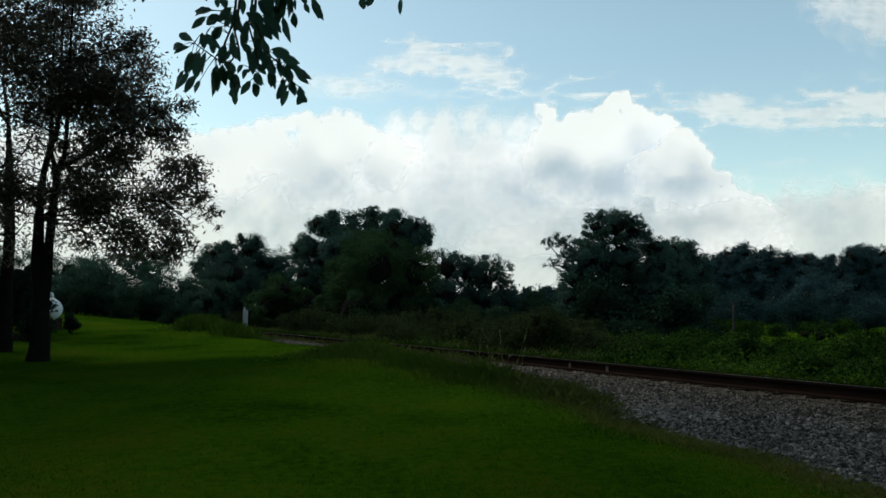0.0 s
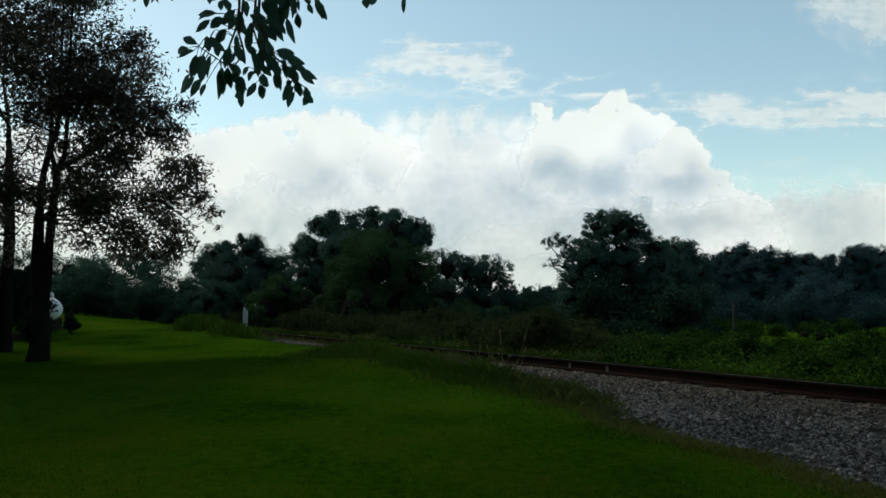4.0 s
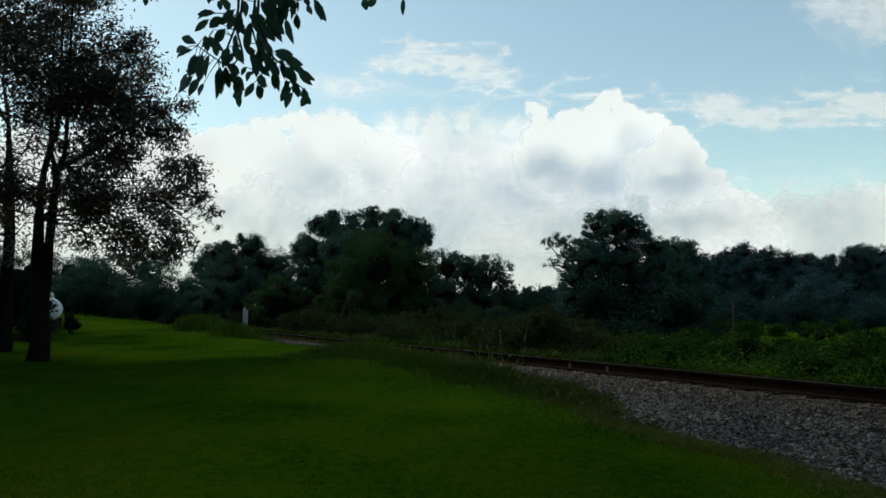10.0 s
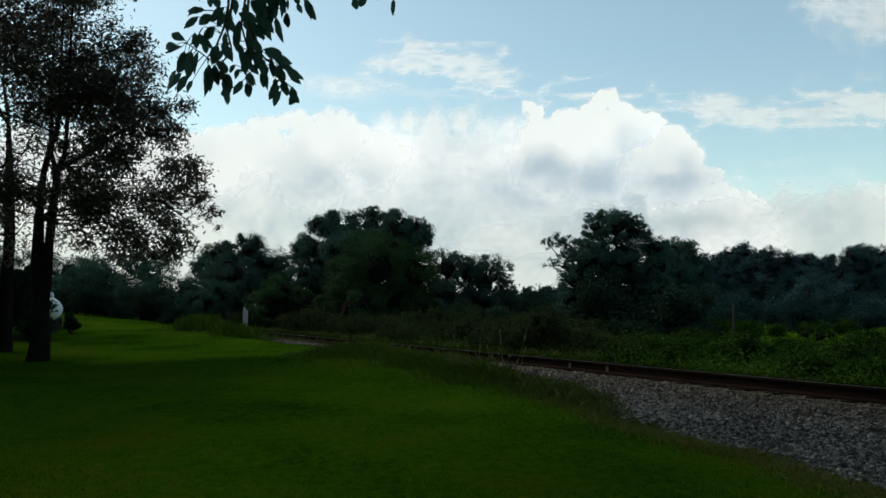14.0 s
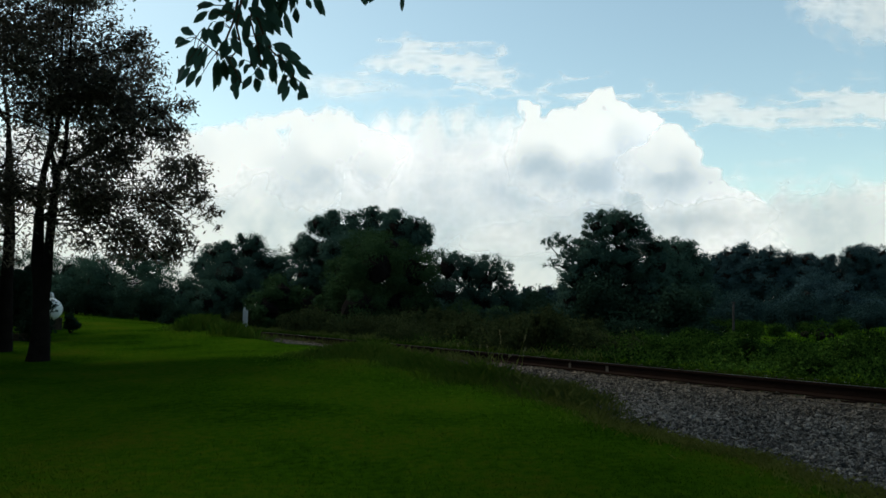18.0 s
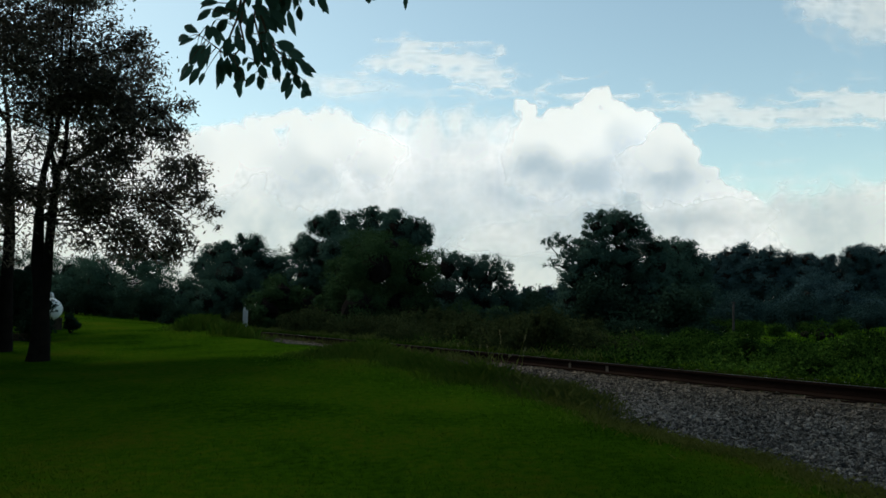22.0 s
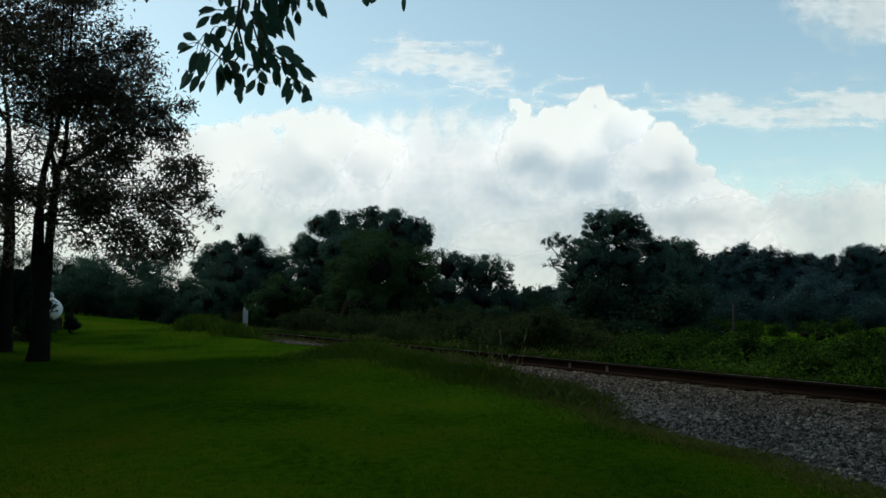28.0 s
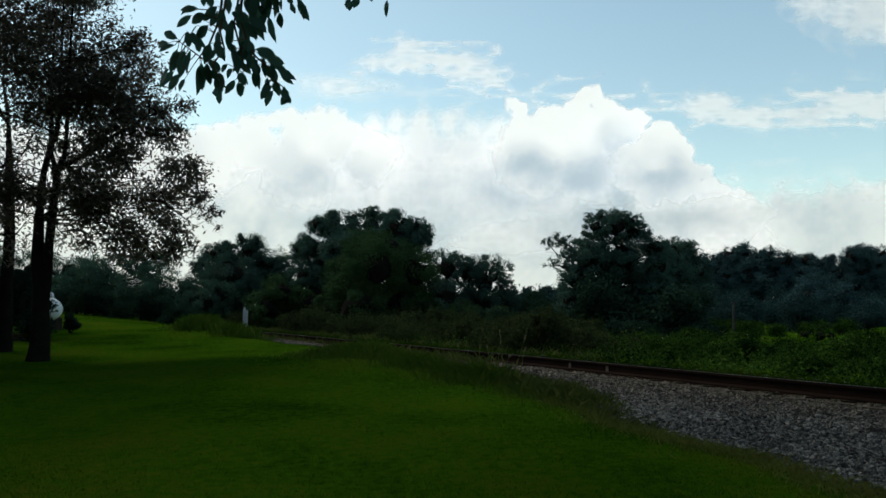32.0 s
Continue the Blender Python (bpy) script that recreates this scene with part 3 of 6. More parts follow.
tree("yard_tree", "multi-stemmed yard tree with a thin-leaved reddish-green crown", -9.26, 17, [(-9.72, 17.1, 8.57, 1.05, 0.95), (-10.39, 16.6, 8.43, 0.78, 0.55), (-8.49, 17.6, 8.01, 0.78, 0.65), (-7.60, 17.5, 7.40, 0.72, 1), (-6.89, 17.0, 6.24, 0.65, 0.8), (-8.03, 17.3, 6.51, 0.98, 1.1), (-9.13, 16.5, 7.19, 1.05, 0.8), (-10.27, 16.6, 7.47, 0.85, 1.1), (-7.34, 16.7, 5.63, 0.85, 0.7), (-6.47, 17.2, 5.56, 0.50, 1), (-6.05, 16.8, 4.63, 0.52, 0.95), (-6.70, 17.5, 4.29, 0.72, 1), (-7.82, 16.5, 4.25, 0.78, 1.1), (-8.20, 16.7, 3.90, 0.55, 1), (-5.64, 16.8, 4.03, 0.34, 0.8), (-6.34, 17.2, 3.30, 0.52, 0.85)] +
     [(-7.32, 16.9, 3.24, 0.63, 0.8), (-6.26, 17.0, 2.84, 0.34, 1), (-8.57, 16.8, 3.30, 0.59, 0.35), (-9.84, 17.2, 5.43, 0.85, 0.3), (-9.85, 16.9, 4.16, 0.72, 0.85), (-7.64, 16.7, 4.96, 0.63, 1.2), (-8.77, 16.9, 5.03, 0.65, 0.45), (-9.99, 16.8, 3.04, 0.59, 0.3), (-6.10, 16.9, 6.24, 0.24, 0.7), (-5.90, 17.1, 6.35, 0.13, 0.4), (-5.46, 17.1, 3.80, 0.26, 0.5), (-5.79, 17.1, 4.76, 0.37, 0.6), (-5.23, 17.1, 3.37, 0.12, 0.3), (-5.74, 17.0, 2.91, 0.21, 0.3), (-5.17, 17.0, 3.72, 0.10, 0.3), (-6.71, 17.0, 2.71, 0.26, 0.3)] +
     [(-7.21, 16.9, 7.81, 0.37, 0.9), (-11.44, 17.3, 8.01, 1.05, 0.5), (-11.60, 16.2, 6.10, 1.05, 0.5), (-11.37, 16.9, 4.36, 1.05, 0.4), (-12.32, 17.1, 7.06, 1.18, 0.6), (-9.79, 16.7, 10.10, 1.24, 1), (-11.17, 16.0, 10.52, 1.31, 1), (-8.83, 17.3, 9.68, 1.05, 1), (-8.26, 16.5, 8.98, 0.65, 1), (-9.62, 17.1, 6.38, 0.78, 0.9), (-10.08, 16.7, 4.76, 0.52, 0.3), (-10.15, 16.6, 3.70, 0.50, 0.7), (-8.73, 16.7, 4.09, 0.59, 0.6), (-7.85, 17.2, 4.06, 0.45, 0.35), (-7.25, 17.2, 4.13, 0.45, 0.3), (-7.12, 16.5, 3.38, 0.43, 0.45)] +
     [(-6.86, 17.5, 3.62, 0.4, 0.25), (-7.82, 16.6, 3.46, 0.38, 0.55), (-7.57, 17.0, 2.91, 0.34, 0.6), (-8.29, 17.1, 3.05, 0.32, 0.5), (-6.87, 16.9, 2.9, 0.34, 0.6), (-8.84, 17.5, 7.49, 0.55, 0.9), (-7.82, 16.5, 6.63, 0.54, 1.3), (-8.51, 16.6, 6.27, 0.52, 1.2), (-7.81, 17.1, 6.14, 0.59, 0.9), (-8.27, 17.0, 5.7, 0.45, 0.4), (-7.43, 17.4, 5.72, 0.46, 0.7), (-9.05, 17.1, 7.09, 0.46, 0.9), (-8.95, 16.5, 5.97, 0.36, 0.6), (-9.85, 16.9, 4.21, 0.42, 0.6), (-9.26, 16.9, 4.23, 0.29, 0.4), (-10.04, 16.6, 4.17, 0.36, 0.6)],
     0.108, 3950, M_LEAF_YARD, 101, stems=[([(0.0, 0, 0), (0.02, 0, 0.2), (0.04, 0, 0.6), (0.03, 0, 1.05), (0.01, 0, 1.5), (-0.03, 0, 1.9), (-0.09, 0, 2.3), (-0.11, 0, 2.7), (-0.11, 0, 3.35), (-0.10, 0, 4.0), (-0.06, 0.03, 4.5), (0.04, 0.05, 5.0), (0.15, 0.1, 5.4), (0.19, 0.1, 5.8), (0.17, 0.15, 6.7), (0.14, 0.2, 8.0), (0.12, 0.2, 9.3)], [0.28, 0.235, 0.205, 0.18, 0.175, 0.17, 0.15, 0.135, 0.10, 0.075, 0.07, 0.065, 0.06, 0.05, 0.035, 0.025, 0.012]),
            ([(0.05, 0.02, 1.2), (0.07, 0, 1.5), (0.10, 0, 1.85), (0.16, -0.05, 2.3), (0.19, -0.08, 2.7), (0.24, -0.1, 3.35), (0.28, -0.1, 4.0), (0.33, -0.1, 4.5), (0.47, -0.1, 4.83), (0.52, -0.15, 5.4), (0.53, -0.2, 6.5), (0.55, -0.2, 7.9), (0.59, -0.2, 9.0)], [0.13, 0.13, 0.12, 0.105, 0.10, 0.10, 0.085, 0.07, 0.055, 0.042, 0.032, 0.022, 0.012]),
            ([(0.33, -0.1, 4.45), (0.85, 0.0, 4.83), (1.29, 0.0, 5.08), (1.6, 0.05, 5.35), (2.05, 0.1, 5.62)], [0.065, 0.055, 0.045, 0.035, 0.015]),
            ([(0.27, -0.1, 4.15), (0.18, 0.0, 4.6), (0.07, 0.0, 4.95), (0.05, 0.05, 5.4), (0.03, 0.05, 6.4), (-0.01, 0.1, 7.9)], [0.05, 0.05, 0.05, 0.05, 0.04, 0.02])],
     limb_r=0.022, twigs=5, clumps=40, tight=0.28, slim=0.36, solid=False)
tree("yard_tree", "slender dark-stemmed tree beside the yard tree", -11.25, 19, [(-12.63, 18.4, 8.78, 1.02, 0.6), (-11.78, 19.1, 6.65, 0.73, 0.3), (-12.78, 18.5, 5.89, 1.02, 0.5), (-12.66, 19.3, 3.66, 0.88, 0.4), (-11.59, 19.1, 8.78, 0.73, 0.3)],
     0.1, 1200, M_LEAF_YARD, 102, stems=[([(0, 0, 0), (0.02, 0, 0.8), (0.0, 0, 1.8), (0.0, 0.05, 3.0), (-0.1, 0.1, 4.5), (-0.2, 0.1, 6.0)], [0.22, 0.17, 0.15, 0.14, 0.11, 0.05])],
     limb_r=0.05, twigs=4, solid=False)
tree("hedge_tree", "dense dark green hedgerow trees behind the lawn", -24.89, 54, [(-25.87, 55.1, 4.89, 0.91, 0.6), (-24.21, 53.9, 4.72, 1.00, 0.8), (-22.55, 54.5, 4.89, 1.00, 0.8), (-27.70, 54.8, 4.10, 1.41, 1), (-26.27, 53.3, 4.39, 1.00, 0.7), (-24.58, 52.5, 3.69, 1.49, 1), (-29.98, 54.5, 4.10, 1.87, 1), (-31.83, 52.5, 3.89, 1.66, 1), (-34.13, 53.4, 4.31, 2.08, 1), (-22.12, 55.6, 4.31, 1.66, 0.6), (-23.18, 54.9, 4.93, 1.04, 0.4), (-20.47, 52.9, 4.52, 1.25, 0.5), (-20.02, 52.8, 3.48, 1.25, 0.6), (-27.01, 52.8, 2.24, 1.87, 1), (-24.12, 55.6, 2.24, 1.99, 1)] +
     [(-21.22, 51.7, 2.24, 1.99, 1), (-18.74, 52.8, 2.04, 1.74, 1), (-17.09, 52.5, 2.04, 1.58, 1), (-29.89, 52.3, 2.04, 1.87, 1), (-18.34, 54.1, 2.45, 1.04, 1), (-16.07, 53.1, 2.45, 1.16, 1), (-31.94, 53.5, 1.83, 2.08, 1), (-34.83, 55.4, 1.83, 2.49, 1), (-26.15, 54.6, 1.42, 1.16, 1), (-23.67, 53.8, 1.30, 1.16, 1), (-21.19, 54.8, 1.17, 1.16, 1), (-18.71, 54.2, 0.93, 1.08, 1), (-16.64, 54.8, 0.68, 1.04, 1), (-28.62, 53.3, 1.42, 1.16, 1)],
     0.15, 2400, M_LEAF_MID, 103, limb_r=0.1)
tree("oak_tree", "round-crowned dark tree behind the marker post", -18.08, 66, [(-19.56, 67.6, 5.85, 1.73, 1), (-20.96, 66.8, 4.83, 1.02, 1), (-17.45, 66.8, 6.71, 1.62, 1), (-16.71, 65.6, 7.47, 0.76, 1), (-17.98, 65.8, 7.73, 0.61, 1), (-19.24, 66.3, 7.07, 0.61, 1), (-16.32, 66.9, 5.69, 1.42, 1), (-18.42, 63.8, 4.43, 2.28, 1), (-20.68, 65.2, 3.92, 1.27, 1), (-15.64, 67.0, 4.93, 1.22, 1), (-14.50, 65.2, 6.05, 1.02, 0.7), (-13.63, 66.3, 5.44, 1.02, 0.7), (-16.87, 65.2, 2.91, 2.28, 1), (-14.35, 66.6, 3.42, 2.03, 1)] +
     [(-18.88, 67.5, 2.41, 2.03, 1), (-20.93, 66.6, 6.4, 1.23, 1), (-21.68, 65.7, 5.42, 0.91, 1), (-19.56, 65.4, 6.81, 0.91, 1), (-21.34, 66.6, 4.35, 1.43, 1), (-19.51, 66.6, 4.86, 1.53, 1), (-17.47, 64.8, 3.78, 1.69, 1), (-15.58, 67.2, 5.41, 0.93, 1), (-14.66, 67.2, 5.93, 0.72, 0.8), (-16.75, 66.6, 4.86, 1.33, 1), (-15.56, 65.1, 3.79, 1.4, 1), (-23.16, 66.6, 3.69, 0.92, 1), (-14.31, 66.9, 4.47, 1.23, 1)],
     0.14, 2400, M_LEAF_OAK, 104, limb_r=0.12)
tree("oak_tree", "tall broad dark green oak behind the railway", -6.15, 56, [(-8.81, 56.7, 8.09, 0.95, 1), (-7.94, 55.5, 7.44, 1.51, 1), (-9.37, 56.5, 7.87, 0.86, 1), (-5.57, 57.6, 7.65, 1.72, 1), (-6.87, 55.8, 8.39, 0.65, 1), (-5.36, 56.3, 8.91, 0.60, 1), (-4.06, 55.8, 8.52, 0.69, 1), (-3.62, 54.9, 7.35, 1.64, 1), (-2.11, 55.6, 7.00, 1.21, 1), (-1.38, 56.3, 7.44, 0.69, 1), (-10.51, 55.3, 6.14, 0.95, 0.8), (-10.73, 56.2, 6.79, 0.60, 0.7), (-5.76, 55.1, 5.27, 3.01, 1), (-8.35, 54.6, 5.49, 2.15, 1), (-2.75, 55.7, 5.27, 2.15, 1), (-6.17, 55.3, 2.70, 3.01, 1)] +
     [(-10.05, 55.8, 3.98, 1.94, 1), (-9.60, 57.3, 3.13, 1.72, 1), (-2.74, 58.2, 2.27, 2.58, 1), (-9.16, 54.8, 1.63, 2.15, 1), (-6.15, 57.7, 0.56, 1.72, 1), (-3.59, 56.3, 0.35, 1.51, 1), (-10.86, 57.6, 0.99, 1.72, 1), (-0.17, 57.1, 0.99, 1.72, 1), (-2.94, 55.2, 8.04, 0.72, 1), (-9.46, 55.2, 7.87, 0.85, 1), (-2.01, 55.5, 7.73, 0.86, 1), (-1.62, 55.5, 6.78, 0.85, 1), (-3.63, 56.0, 8.74, 0.52, 1), (-10.08, 55.5, 6.52, 1.02, 1), (-10.84, 55.5, 5.88, 0.77, 1), (-8.53, 57.0, 8.65, 0.62, 1)],
     0.15, 2300, M_LEAF_OAK, 105, trunk=0.4, limb_r=0.15)
tree("wild_tree", "mid green leafy tree in front of the oak", -4.36, 48, [(-5.31, 48.7, 5.10, 1.66, 1), (-3.47, 49.1, 5.47, 1.40, 1), (-4.20, 46.0, 4.18, 2.03, 1), (-1.99, 49.6, 4.00, 1.77, 1), (-6.40, 49.1, 3.63, 1.66, 1), (-5.28, 46.0, 1.79, 2.21, 1), (-2.71, 49.4, 1.61, 2.21, 1), (-7.11, 48.9, 1.43, 1.48, 1)],
     0.14, 2400, M_LEAF_GREEN, 106, limb_r=0.12)
tree("wild_tree", "thin-topped dark tree at the wood's edge", 2.31, 54, [(0.25, 53.3, 4.52, 1.33, 1), (1.70, 54.2, 4.31, 1.25, 1), (0.87, 54.5, 5.35, 0.50, 0.7), (1.91, 54.1, 5.06, 0.42, 0.7), (3.36, 54.0, 4.72, 0.91, 0.8), (4.39, 53.7, 4.39, 0.75, 0.7), (3.90, 53.7, 5.14, 0.42, 0.6), (3.14, 55.7, 3.48, 1.66, 1), (4.59, 54.4, 3.27, 0.75, 0.8), (-0.17, 53.0, 2.65, 2.08, 1), (2.72, 54.4, 1.62, 1.87, 1), (4.37, 54.5, 1.83, 1.25, 1)],
     0.15, 2300, M_LEAF_OAK, 107, limb_r=0.12)
tree("thicket_tree", "low dark thicket below the wood's edge", -10.08, 50, [(-11.61, 48.9, 1.62, 1.46, 1), (-9.70, 51.0, 1.43, 1.54, 1), (-7.78, 50.9, 0.85, 1.15, 1), (-10.87, 49.7, 2.57, 1.35, 1), (-5.49, 49.5, 0.66, 1.15, 1), (-3.20, 49.3, 0.66, 1.15, 1), (-0.92, 49.0, 0.85, 1.23, 1), (1.37, 49.3, 0.85, 1.23, 1), (3.66, 49.4, 0.66, 1.08, 1)],
     0.19, 2200, M_LEAF_GREEN, 108, limb_r=0.06)
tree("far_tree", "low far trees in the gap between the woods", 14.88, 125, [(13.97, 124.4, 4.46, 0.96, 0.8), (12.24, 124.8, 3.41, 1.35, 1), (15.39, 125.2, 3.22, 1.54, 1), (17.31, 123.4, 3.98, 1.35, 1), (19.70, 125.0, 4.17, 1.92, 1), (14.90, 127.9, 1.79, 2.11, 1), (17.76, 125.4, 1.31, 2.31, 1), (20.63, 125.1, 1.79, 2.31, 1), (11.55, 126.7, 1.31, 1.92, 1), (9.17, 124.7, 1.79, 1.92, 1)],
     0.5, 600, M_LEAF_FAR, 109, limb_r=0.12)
tree("wild_tree", "large dark leafy tree beyond the track with sparse side limbs", 9.65, 42, [(9.92, 42.4, 6.77, 0.55, 1), (9.11, 41.9, 6.67, 0.52, 1), (8.36, 42.2, 6.83, 0.32, 0.8), (10.56, 41.7, 6.54, 0.58, 1), (11.21, 42.0, 6.60, 0.32, 0.8), (9.74, 41.6, 6.11, 0.97, 1), (10.87, 42.1, 5.89, 0.90, 1), (8.61, 41.5, 6.11, 0.71, 0.9), (11.52, 41.9, 5.95, 0.45, 0.8), (8.11, 41.8, 5.14, 0.71, 1), (6.50, 41.6, 5.46, 0.48, 0.6), (6.01, 42.2, 5.30, 0.39, 0.55), (7.14, 42.4, 5.30, 0.52, 0.6), (6.16, 41.8, 4.17, 0.29, 0.35), (6.64, 42.1, 4.01, 0.39, 0.45), (5.74, 42.0, 4.01, 0.16, 0.3), (6.97, 41.9, 4.49, 0.52, 0.6), (8.58, 42.3, 4.33, 1.55, 1)] +
     [(10.52, 42.5, 4.33, 1.68, 1), (11.98, 41.7, 4.98, 0.84, 1), (12.12, 41.7, 4.01, 1.03, 1), (11.77, 42.0, 2.65, 1.16, 1), (11.45, 42.9, 2.88, 0.97, 1), (12.42, 42.7, 3.04, 0.84, 1), (11.72, 42.5, 3.36, 0.90, 1), (7.60, 41.9, 3.20, 1.10, 1), (8.71, 43.4, 2.40, 1.94, 1), (10.95, 43.7, 2.08, 1.94, 1), (12.57, 42.9, 2.40, 1.29, 1), (7.25, 41.4, 1.76, 1.03, 1), (9.49, 41.8, 1.12, 1.45, 1), (12.05, 41.4, 1.12, 1.23, 1), (8.20, 41.9, 0.64, 1.10, 1), (10.76, 42.7, 0.54, 1.10, 1), (12.84, 42.0, 0.64, 0.97, 1)],
     0.13, 3200, M_LEAF_OAK, 110, trunk=0.35, limb_r=0.1)
tree("oak_tree", "round dark tree behind the wild tree", 22.86, 72, [(22.75, 72.9, 7.18, 1.44, 1), (23.86, 71.4, 7.35, 1.00, 1), (21.93, 72.9, 7.46, 1.00, 1), (22.99, 72.0, 5.80, 2.21, 1), (24.63, 71.7, 5.24, 1.66, 1), (23.47, 72.6, 3.04, 2.77, 1), (24.82, 70.5, 1.94, 2.21, 1), (22.22, 71.2, 7.01, 1.31, 1), (21.36, 72.4, 6.66, 1.11, 1), (24.05, 72.8, 6.69, 1.01, 1), (22.44, 71.2, 4.93, 1.86, 1), (20.8, 71.2, 4.93, 1.53, 1)],
     0.22, 1000, M_LEAF_OAK, 111, limb_r=0.12)


def wood_crown(tops, seed):
    """Lobes of a tall tree of the wood: under each top (x, z) hang the shoulders, the belly and the skirts of its crown."""
    rng = random.Random(seed)
    return [(x + dx, 100 + rng.uniform(-3.2, 3.2), z + dz, r, 1) for x, z in tops
            for dx, dz, r in ((0, 0, 1.54), (-1.1, -0.6, 1.31), (1.12, -0.77, 1.31), (-0.1, -3.2, 2.61), (-0.2, -6.3, 2.61), (1.3, -4.5, 2.31), (-0.3, -8.5, 2.31), (-1.55, -2.2, 2.15), (1.5, -2.3, 2.15))]


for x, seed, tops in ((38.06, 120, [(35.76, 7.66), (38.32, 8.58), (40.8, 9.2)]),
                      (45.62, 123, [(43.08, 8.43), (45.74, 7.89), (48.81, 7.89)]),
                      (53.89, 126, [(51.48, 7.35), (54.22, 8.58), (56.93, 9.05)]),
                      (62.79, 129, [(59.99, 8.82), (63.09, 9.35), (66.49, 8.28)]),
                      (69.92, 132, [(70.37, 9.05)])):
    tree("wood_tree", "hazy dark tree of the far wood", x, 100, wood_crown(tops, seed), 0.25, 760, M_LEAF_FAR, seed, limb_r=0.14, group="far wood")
tree("wild_tree", "rounded tree before the far wood, tinted blue for haze", 34.57, 68, [(34.66, 69.0, 3.21, 1.78, 1), (32.81, 66.7, 2.43, 1.57, 1), (36.45, 67.2, 2.43, 1.67, 1), (34.08, 68.1, 1.66, 2.35, 1), (37.17, 66.3, 1.14, 1.88, 1), (31.71, 68.8, 0.88, 1.78, 1), (38.72, 66.3, 0.88, 1.78, 1)],
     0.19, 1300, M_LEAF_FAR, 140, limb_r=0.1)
tree("wild_tree", "dark spreading bush-like tree near the grey pole", 17.11, 52, [(17.12, 52.0, 1.62, 0.96, 1), (16.11, 51.1, 1.03, 0.96, 1), (17.89, 52.5, 0.83, 0.80, 1), (16.69, 51.4, 0.43, 0.96, 1)],
     0.18, 800, M_LEAF_OAK, 141, limb_r=0.06)
tree("sapling", "bright green sapling standing above the vines", 13.62, 27, [(13.71, 27.0, 1.01, 0.25, 0.8), (13.40, 27.1, 0.84, 0.25, 0.8), (13.96, 27.0, 0.89, 0.19, 0.8), (13.18, 27.0, 0.60, 0.29, 1), (13.70, 26.9, 0.54, 0.33, 1), (14.21, 27.2, 0.54, 0.25, 1)],
     0.11, 1300, M_LEAF_VINE, 142, trunk=0.04, limb_r=0.02)
# out-of-view trees added behind and beside the camera to block sky light
tree("wood_tree", "unseen tree added to block light from the yard", -26, -10, [(-24.45, -10.7, 8.31, 2.66, 1), (-27.05, -13.0, 2.81, 2.44, 1), (-28.48, -10.8, 9.30, 2.71, 1), (-28.16, -11.0, 4.98, 2.35, 1), (-27.60, -10.3, 6.75, 2.48, 1), (-25.98, -8.6, 5.86, 2.35, 1), (-24.60, -12.2, 3.28, 2.69, 1), (-24.76, -10.4, 5.79, 2.03, 1), (-26.60, -9.0, 8.64, 2.00, 1), (-28.50, -10.0, 1.50, 2.20, 1), (-23.50, -10.0, 1.50, 2.20, 1)],
     0.6, 95, M_LEAF_OAK, 160, limb_r=0.12, trunk=0.3, group="trees round the yard")
tree("wood_tree", "unseen tree added to block light from the yard", -19, -17, [(-20.71, -16.2, 7.53, 2.39, 1), (-18.89, -18.8, 8.62, 2.97, 1), (-20.24, -14.4, 5.88, 2.41, 1), (-20.55, -19.2, 8.45, 2.50, 1), (-17.42, -15.6, 3.52, 2.36, 1), (-18.17, -16.4, 9.66, 2.55, 1), (-20.85, -17.4, 8.62, 2.44, 1), (-17.07, -17.9, 9.89, 2.00, 1), (-21.29, -18.8, 8.04, 2.11, 1), (-21.50, -17.0, 1.50, 2.20, 1), (-16.50, -17.0, 1.50, 2.20, 1)],
     0.6, 95, M_LEAF_OAK, 161, limb_r=0.12, trunk=0.3, group="trees round the yard")
tree("wood_tree", "unseen tree added to block light from the yard", -10, -19, [(-7.07, -19.3, 6.44, 2.07, 1), (-7.32, -20.4, 7.64, 2.20, 1), (-12.52, -19.3, 9.71, 2.60, 1), (-10.96, -21.2, 10.11, 2.66, 1), (-9.10, -17.3, 9.40, 2.76, 1), (-10.23, -17.4, 10.44, 2.19, 1), (-8.51, -20.8, 4.23, 2.46, 1), (-10.81, -16.3, 8.04, 2.36, 1), (-11.38, -20.7, 5.21, 2.06, 1), (-12.50, -19.0, 1.50, 2.20, 1), (-7.50, -19.0, 1.50, 2.20, 1)],
     0.6, 95, M_LEAF_OAK, 162, limb_r=0.12, trunk=0.3, group="trees round the yard")
tree("wood_tree", "unseen tree added to block light from the yard", 0, -20, [(2.86, -19.2, 5.44, 2.18, 1), (0.76, -17.9, 3.55, 2.25, 1), (-0.05, -16.3, 6.13, 2.09, 1), (-0.13, -21.9, 11.77, 2.06, 1), (0.76, -21.0, 10.06, 2.47, 1), (-2.22, -22.9, 9.40, 2.76, 1), (3.58, -21.4, 5.93, 2.22, 1), (-3.06, -21.1, 10.93, 2.24, 1), (2.22, -16.9, 6.39, 2.28, 1), (-2.50, -20.0, 1.50, 2.20, 1), (2.50, -20.0, 1.50, 2.20, 1)],
     0.6, 95, M_LEAF_OAK, 163, limb_r=0.12, trunk=0.3, group="trees round the yard")
